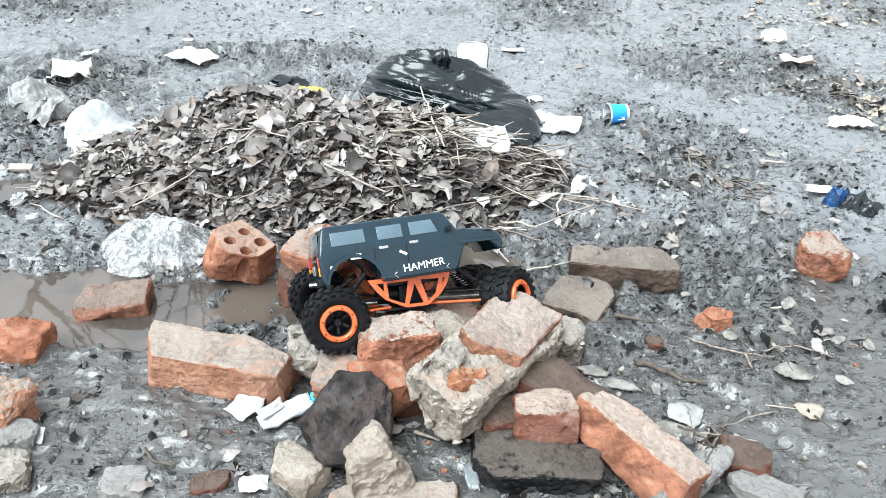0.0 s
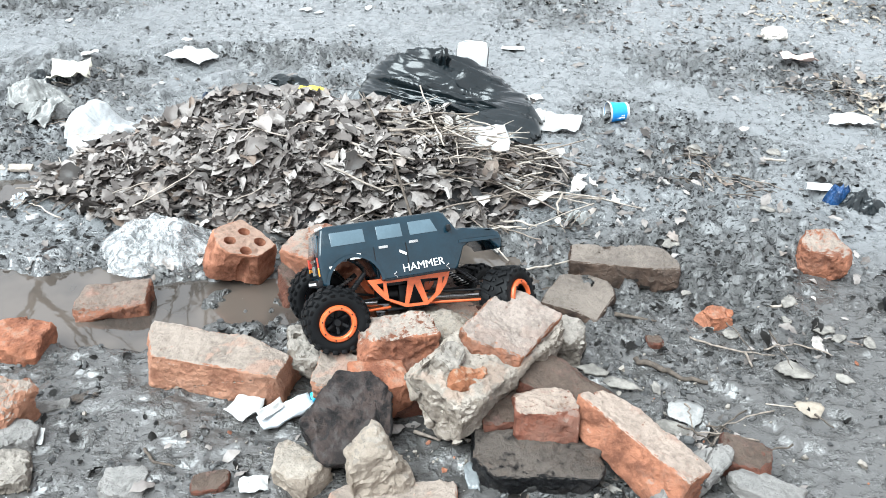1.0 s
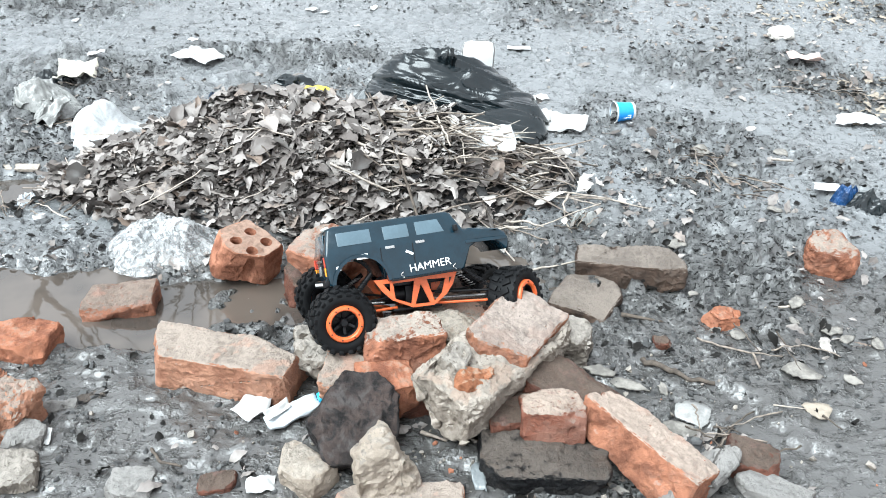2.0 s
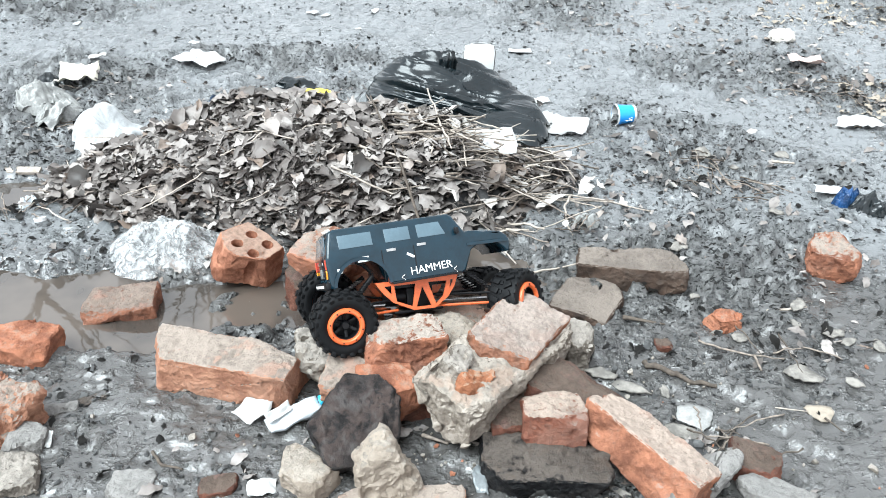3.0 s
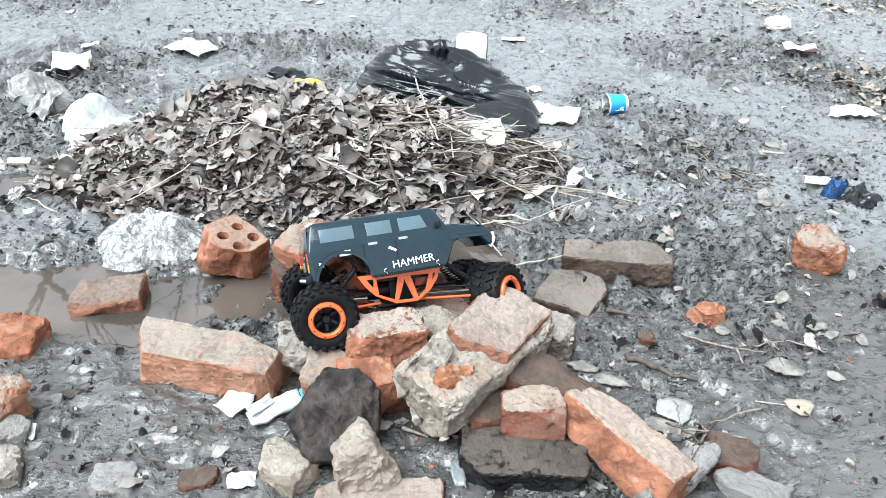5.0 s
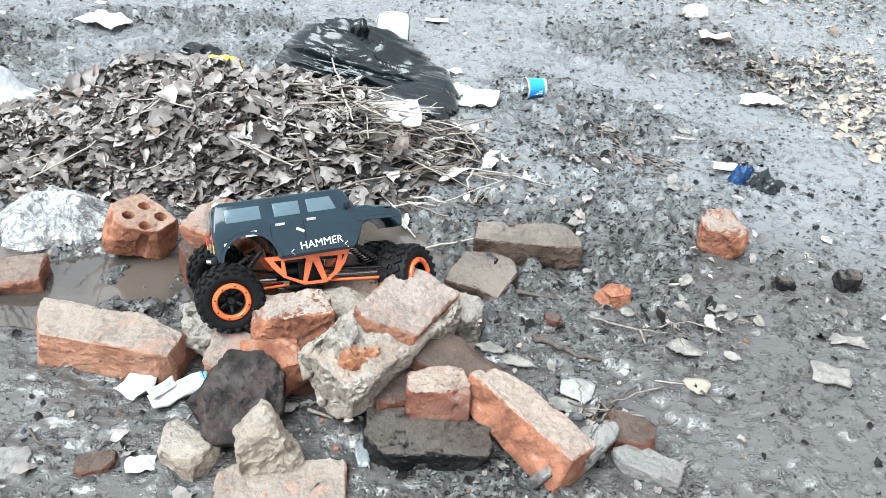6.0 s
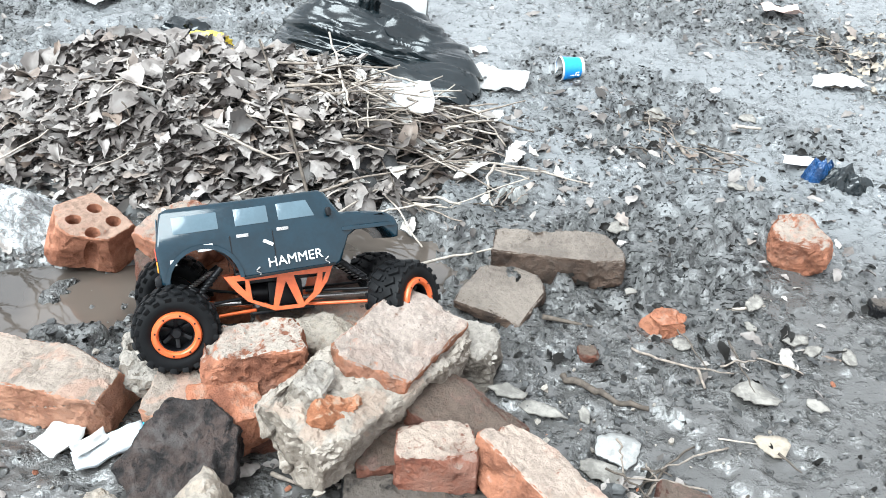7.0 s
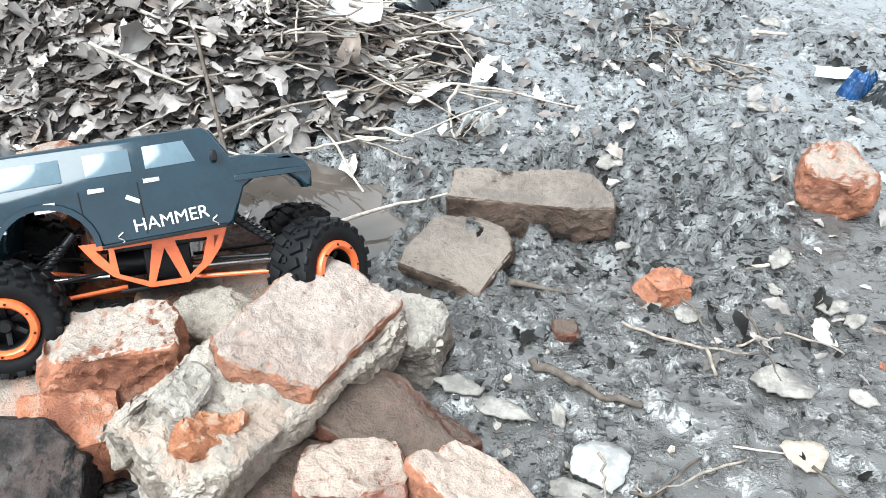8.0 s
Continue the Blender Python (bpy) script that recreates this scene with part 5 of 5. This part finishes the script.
    part("battery_tray", box(bmesh.new(), (0.13, 0.06, 0.02), pose(0.0, 0, 0.102), 0.003), black_plastic, car, smooth=40)

    tyre, ring, hub, bolts = tyre_mesh(), rim_mesh(), hub_mesh(), bolts_mesh()
    for x, z, tilt, steer in ((-0.161, 0.064, 13, 0), (0.184, 0.050, 3, 38)):
        axle = pose(x, 0, z, tilt, 0, 0)
        bm = bmesh.new()
        rod(bm, axle @ Vector((0, -0.082, 0)), axle @ Vector((0, 0.082, 0)), 0.0075, seg=12)
        box(bm, (0.034, 0.036, 0.030), axle @ pose(0, 0.01, 0.002), 0.007)
        part("axle", bm, black_plastic, car, smooth=40)
        s = 1 if x > 0 else -1
        for side in (-1, 1):
            wheel = new("wheel")
            wheel.parent = car
            wheel.matrix_basis = axle @ pose(0, side * 0.100, 0, 0, 17 * side + x * 90, steer if side < 0 else steer + 180) @ Matrix.Scale(1.06, 4)
            for name, me, label in (("tyre", tyre, "knobbly black rubber tyre"), ("bead_ring", ring, "orange metal ring"), ("hub", hub, "black six-spoke hub"), ("ring_bolts", bolts, "small dark bolts")):
                part(name, me, None, wheel, label)
            low = axle @ Vector((-s * 0.012, side * 0.058, 0.006))
            high = Vector((s * 0.088, side * 0.047, 0.122))
            pts, turns = [], 9
            for k in range(turns * 12 + 1):
                a = k / 12 * 2 * math.pi
                c = low.lerp(high, 0.22 + 0.62 * k / (turns * 12))
                pts.append(c + Vector((0.0072 * math.cos(a), 0.0072 * math.sin(a), 0)))
            v, f = tube_verts(pts, [0.0011] * len(pts), 5)
            damper = bmesh.new()
            rod(damper, low, low.lerp(high, 0.55), 0.0022)
            rod(damper, low.lerp(high, 0.45), high, 0.0050, seg=12)
            damper = part("damper", damper, black_plastic, car, smooth=40)
            part("spring", raw_mesh("spring", v, f, steel if side > 0 else black_plastic), None, damper, "coil spring")
            for name, zz, zx, mat, r in (("lower_link", -0.004, 0.050, orange_metal, 0.0028), ("upper_link", 0.016, 0.072, black_plastic, 0.0024)):
                bm = rod(bmesh.new(), (s * 0.040, side * 0.034, zx), axle @ Vector((-s * 0.008, side * 0.062, zz)), r, seg=8)
                part(name, bm, mat, car, smooth=40)
        bm = rod(bmesh.new(), (s * 0.03, 0, 0.060), axle @ Vector((-s * 0.012, 0.01, 0)), 0.004, seg=10)
        part("drive_shaft", bm, steel, car, smooth=40)
        if x > 0:
            bm = rod(bmesh.new(), axle @ Vector((0.022, -0.07, 0.004)), axle @ Vector((0.022, 0.07, 0.004)), 0.0026, seg=8)
            part("steering_rod", bm, orange_metal, car, smooth=40)
    return car


crawler(pose(-0.062, 1.223, 0.056) @ pose(0, 0, 0, 0, 0, 17.2) @ pose(0, 0, 0, 0, 4.0, 0) @ pose(0, 0, 0, -35.0) @ Matrix.Scale(0.92, 4))

# ---- loose clutter ----
stick("twig", [(0.474, 1.245, 0.000), (0.522, 1.216, 0.000), (0.576, 1.202, 0.000), (0.621, 1.193, 0.000)], 0.0022, 0.0013, twig_mat, None, wobble=0.001, seed=801)
stick("twig", [(0.568, 1.203, 0.000), (0.569, 1.161, 0.000)], 0.0024, 0.002, twig_mat, None, wobble=0.0005, seed=802)
stick("twig", [(0.562, 1.065, 0.000), (0.615, 1.056, 0.000)], 0.0014, 0.001, straw, None, wobble=0.0006, seed=803)
stick("twig", [(0.639, 1.040, 0.000), (0.660, 1.008, 0.000)], 0.002, 0.001, twig_dark, None, wobble=0.0006, seed=804)
stick("twig", [(0.701, 1.902, 0.000), (0.710, 1.733, 0.000)], 0.004, 0.003, twig_mat, None, wobble=0.001, seed=805)
stick("twig", [(0.342, 1.316, 0.000), (0.421, 1.294, 0.000)], 0.005, 0.002, twig_dark, None, wobble=0.001, seed=806)
stick("twig", [(0.634, 1.338, 0.000), (0.719, 1.353, 0.000)], 0.003, 0.002, straw, None, wobble=0.001, seed=807)
stick("twig", [(-0.044, 0.994, 0.000), (-0.001, 0.975, 0.000)], 0.004, 0.002, twig_mat, None, wobble=0.001, seed=808)
stick("twig", [(0.852, 1.990, 0.000), (0.908, 1.981, 0.000)], 0.004, 0.003, straw, None, wobble=0.001, seed=809)
stick("twig", [(0.530, 0.887, 0.000), (0.505, 0.921, 0.000)], 0.002, 0.001, straw, None, wobble=0.001, seed=810)
stick("twig", [(0.358, 1.190, -0.006), (0.395, 1.162, -0.002), (0.432, 1.140, -0.008), (0.478, 1.122, -0.004)], 0.006, 0.004, twig_dark, None, wobble=0.003, seed=812)
stick("twig", [(-0.484, 0.952, 0.000), (-0.458, 0.924, 0.000), (-0.423, 0.916, 0.000)], 0.003, 0.002, twig_dark, None, wobble=0.001, seed=811)
for ob in [o for o in scene.objects if o.name.startswith("twig") and o.parent is None]:
    tagged(ob, "thin dry twig lying on the wet mud", "twig", "twigs on the mud")
    ob.location.z += 0.022

# a thin stem that stands in the puddle
v, f = tube_verts([(-0.041, 1.447, 0.000), (*(-0.055, 1.541), 0.06), (*(-0.116, 1.713), 0.16), (*(-0.196, 1.903), 0.24)], [0.004, 0.0035, 0.003, 0.002])
thing("stem", raw_mesh("stem", v, f, twig_dark), None, Matrix.Identity(4), "thin bare stem standing in the puddle", "twig")

# odds and ends at the edges
sheet("plaster_shard", (0.890, 1.077), 0.075, 0.055, plaster, "flat grey-white shard lying on mud", 201, rz=-20, category="shard", thick=0.005, wave=0.1)
sheet("dead_leaf", (0.959, 1.162), 0.08, 0.035, plaster, "pale curled leaf on the mud", 203, rz=-15, torn=0.3, wave=0.25, category="leaf")
chunk("stone", (1.047, 1.353), (0.05, 0.045, 0.04), brick_soot, "dark wet stone in the mud", 205, base=0.004, cuts=3, category="stone")
chunk("stone", (0.913, 1.351), (0.035, 0.03, 0.025), brick_soot, "small dark wet stone in the mud", 207, base=0.006, cuts=3, category="stone")
chunk("stone", (0.404, 1.236), (0.03, 0.026, 0.018), brick_dim, "small dark wet stone on mud", 209, base=0.006, cuts=3, category="stone")
chunk("stone", (-0.620, 1.072), (0.05, 0.025, 0.02), brick_soot, "dark splinter of stone in the mud", 211, rz=30, base=0.004, cuts=3, category="stone")
bm = box(bmesh.new(), (0.24, 0.028, 0.010), Matrix.Identity(4), 0.002)
for w in bm.verts:
    w.co += 0.003 * noise.noise_vector(w.co * 25)
thing("wooden_slat", bm, straw, pose(*(-1.188, 1.919), 0.022, 3, 2, 3), "pale weathered wooden slat by a brown puddle", "slat", smooth=40)
bm = lathe(bmesh.new(), [(0.011, -0.004), (0.014, -0.004), (0.014, 0.004), (0.011, 0.004)], 28, pose(0, 0, 0, 70), True)
thing("plastic_ring", bm, foam, pose(*(-0.957, 1.662), 0.03, 0, 0, 20), "small white plastic ring on the mud", "ring", smooth=50)
film("wrapper", (-1.023, 1.758), (0.06, 0.08, 0.03), foil, "small crumpled foil wrapper on the mud", 61, category="wrapper")
film("wrapper", (-0.643, 2.107), (0.06, 0.05, 0.035), navy_film, "scrap of dark blue film on the leaves", 63, base=0.10, category="wrapper")
film("plastic_bag", (0.315, 1.671), (0.07, 0.05, 0.03), grey_plastic, "small muddy scrap of plastic film", 65)


def debris_clump(at, wide, deep, leaves, twigs, seed):
    """A low clump of trodden leaves and bits of stalk."""
    rs = random.Random(seed)
    clump = thing("debris_clump", None, None, Matrix.Identity(4), "low clump of trodden dead leaves and stalks in mud", "leaves", "clumps of debris")
    for k in range(leaves):
        x, y = at[0] + rs.gauss(0, wide / 2), at[1] + rs.gauss(0, deep / 2)
        mat = rs.choice((leaf_brown, leaf_brown, leaf_brown, rot, clod_mat))
        ob = part("leaf", raw_mesh("leaf", *LEAVES[rs.randrange(12)], mat), None, clump)
        ob.matrix_basis = leaf_pose(rs, x, y, max(0.006, top(x, y)) + rs.uniform(0.002, 0.014), 0.32, rs.uniform(0.2, 0.62))
    for k in range(twigs):
        x, y = at[0] + rs.gauss(0, wide / 2), at[1] + rs.gauss(0, deep / 2)
        a, n = rs.uniform(0, 6.28), rs.uniform(0.02, 0.06)
        z = max(0.006, top(x, y)) + rs.uniform(0.006, 0.02)
        stick("stalk", [(x - n * math.cos(a), y - n * math.sin(a), z), (x, y, z + 0.005), (x + n * math.cos(a), y + n * math.sin(a), z)], 0.0018, 0.001, rs.choice((twig_mat, twig_dark)), clump, seed=seed + k)


debris_clump((0.665, 2.015), 0.09, 0.08, 36, 8, 901)
debris_clump((0.695, 1.835), 0.13, 0.09, 34, 12, 920)
debris_clump((1.171, 2.495), 0.14, 0.10, 30, 8, 940)
debris_clump((1.286, 2.408), 0.12, 0.12, 30, 8, 960)
debris_clump((0.748, 1.251), 0.12, 0.05, 14, 0, 980)
debris_clump((0.411, 0.980), 0.06, 0.04, 12, 3, 1000)
debris_clump((0.452, 0.985), 0.06, 0.05, 10, 9, 1100)
debris_clump((0.640, 1.215), 0.12, 0.05, 16, 4, 1120)
debris_clump((-1.145, 2.502), 0.10, 0.06, 16, 4, 1020)
debris_clump((-1.123, 2.189), 0.12, 0.06, 20, 4, 1040)
debris_clump((-1.014, 1.718), 0.10, 0.06, 20, 6, 1060)
debris_clump((0.314, 1.666), 0.06, 0.04, 10, 6, 1080)
rnd = random.Random(77)


def clod_shape(seed):
    bm = bmesh.new()
    bmesh.ops.create_icosphere(bm, subdivisions=1, radius=0.5)
    off = Vector((seed * 7.3, seed * 2.9, seed))
    for w in bm.verts:
        w.co = w.co * (1 + 1.1 * noise.noise(w.co * 2.6 + off))
        w.co.z *= 0.6
    vs = [w.co.copy() for w in bm.verts]
    fs = [tuple(q.index for q in fc.verts) for fc in bm.faces]
    bm.free()
    return vs, fs


CLODS = [clod_shape(k) for k in range(8)]


def scattered(count, seed, small, large, shapes, keep, tilt, lift):
    """Poses of many small things on the ground, in patches."""
    r = np.random.RandomState(seed)
    out = []
    while len(out) < count:
        n = 6000
        y = 0.66 + (3.4 - 0.66) * r.rand(n) ** 1.25
        x = (r.rand(n) * 2 - 1) * (0.55 + 0.52 * y)
        z = ground_z(x, y)
        ok = (r.rand(n) < keep(x, y)) & (z > 0.003)
        s = small * (large / small) ** (r.rand(n) ** 2.2)
        turn = r.rand(n) * 6.283
        tx, ty = r.normal(0, tilt, n), r.normal(0, tilt, n)
        for k in np.nonzero(ok)[0][: count - len(out)]:
            m = Matrix.Translation((x[k], y[k], z[k] + lift * s[k])) @ Euler((tx[k], ty[k], turn[k])).to_matrix().to_4x4() @ Matrix.Scale(s[k], 4)
            out.append((int(r.randint(len(shapes))), m))
    return out


def patchy(x, y):
    return (0.25 + 0.75 * rubble(x, y)) * smooth01(fbm(x, y, 0.22, 3, 61), 0.30, 0.66) * (1 - puddle_depth(x, y)) * (pile_z(x, y) < 0.01)


def litter(x, y):
    p = smooth01(fbm(x, y, 0.4, 3, 71), 0.42, 0.7) * (1 - puddle_depth(x, y)) * (pile_z(x, y) < 0.02)
    edge = np.exp(-((np.hypot((x + 0.42) / 0.95, (y - 1.95) / 0.5) - 1) / 0.22) ** 2)
    corner = smooth01(x * 0.75 + y * 0.65, 2.1, 2.6)
    return np.clip(0.16 * p + 0.55 * edge + 0.6 * corner, 0, 1)


tagged(new("mud_clods", joined("mud_clods", scattered(15000, 3, 0.003, 0.015, CLODS, patchy, 0.4, 0.02), clod_mat, CLODS, False)), "dark crumbs and clods of mud", "mud clods", kind="stuff")
tagged(new("leaf_litter", joined("leaf_litter", scattered(3000, 8, 0.12, 0.7, LEAVES, litter, 0.3, 0.006), leaf_brown, LEAVES)), "scattered torn dead leaves trodden into mud", "leaf litter", kind="stuff")
tagged(new("dark_litter", joined("dark_litter", scattered(3600, 18, 0.08, 0.42, LEAVES, patchy, 0.35, 0.008), rot, LEAVES)), "black rotten leaf scraps trodden into mud", "leaf litter", kind="stuff")
tagged(new("grit", joined("grit", scattered(260, 9, 0.05, 0.24, LEAVES, lambda x, y: 0.25 + 0 * x, 0.35, 0.008), plaster, LEAVES)), "small pale chips and grit in the mud", "grit", kind="stuff")

def drift(x, y):
    return (1 - smooth01(np.hypot((x - 1.55) / 0.34, (y - 2.25) / 0.42) + 0.5 * (fbm(x, y, 0.2, 2, 81) - 0.5), 0.7, 1.1)) + 0.35 * (1 - smooth01(np.hypot((x - 1.6) / 0.5, (y - 3.25) / 0.25), 0.6, 1.1))


tagged(new("dry_litter", joined("dry_litter", scattered(1500, 33, 0.15, 0.7, LEAVES, drift, 0.3, 0.006), dry_leaf, LEAVES)), "drift of tan dry leaves on the mud", "leaf litter", kind="stuff")


def by_the_rubble(x, y):
    cx, cy = (0.125, 1.042)
    return np.exp(-(((x - cx) / 0.34) ** 2 + ((y - cy) / 0.15) ** 2))


tagged(new("brick_crumbs", joined("brick_crumbs", scattered(34, 27, 0.004, 0.012, CLODS, by_the_rubble, 0.5, 0.2), brick_bare, CLODS, False)), "orange crumbs of broken brick round the rubble", "brick crumbs", kind="stuff")
tagged(new("mortar_crumbs", joined("mortar_crumbs", scattered(220, 28, 0.004, 0.016, CLODS, by_the_rubble, 0.5, 0.2), mortar, CLODS, False)), "pale crumbs of mortar round the rubble", "mortar crumbs", kind="stuff")

# ---- bare trees beyond, mirrored in the puddle ----
def bare_tree(at, height, seed):
    tree = thing("bare_tree", None, None, pose(*at, 0), "leafless tree with a dark trunk standing far off", "tree", "bare trees")
    rs = random.Random(seed)

    def limb(start, d, length, r, depth, out):
        pts, p = [start.copy()], start.copy()
        for k in range(5):
            d = (d + Vector((rs.gauss(0, 0.12), rs.gauss(0, 0.12), 0.05))).normalized()
            p = p + d * length / 5
            pts.append(p.copy())
        out.append((pts, [r * (1 - 0.12 * k) for k in range(6)]))
        if depth:
            for k in range(4 if depth > 1 else 3):
                q = pts[rs.randint(2, 5)]
                nd = (d + Vector((rs.gauss(0, 0.7), rs.gauss(0, 0.7), rs.uniform(0, 0.5)))).normalized()
                limb(q, nd, length * rs.uniform(0.45, 0.65), r * 0.45, depth - 1, out)

    limbs = []
    limb(Vector((0, 0, -0.1)), Vector((rs.gauss(0, 0.08), rs.gauss(0, 0.08), 1)), height * 0.55, height * 0.018, 3, limbs)
    v, f = tube_verts(*limbs[0], 8)
    part("trunk", raw_mesh("trunk", v, f, bark), None, tree)
    for k, (pts, radii) in enumerate(limbs[1:5]):
        part("limb", raw_mesh("limb", *tube_verts(pts, radii, 6), bark), None, tree)
    verts, faces = [], []
    for pts, radii in limbs[5:]:
        v, f = tube_verts(pts, radii, 4)
        faces += [tuple(i + len(verts) for i in fc) for fc in f]
        verts += v
    part("twigs", raw_mesh("twigs", verts, faces, bark), None, tree)


for k, (x, y, h) in enumerate([(-5.2, 7.2, 8.0), (-3.6, 8.2, 9.0), (-2.3, 7.0, 7.5), (-0.2, 9.0, 9.5), (2.6, 8.4, 8.5), (5.5, 9.5, 9.0)]):
    bare_tree((x, y), h, 500 + k)
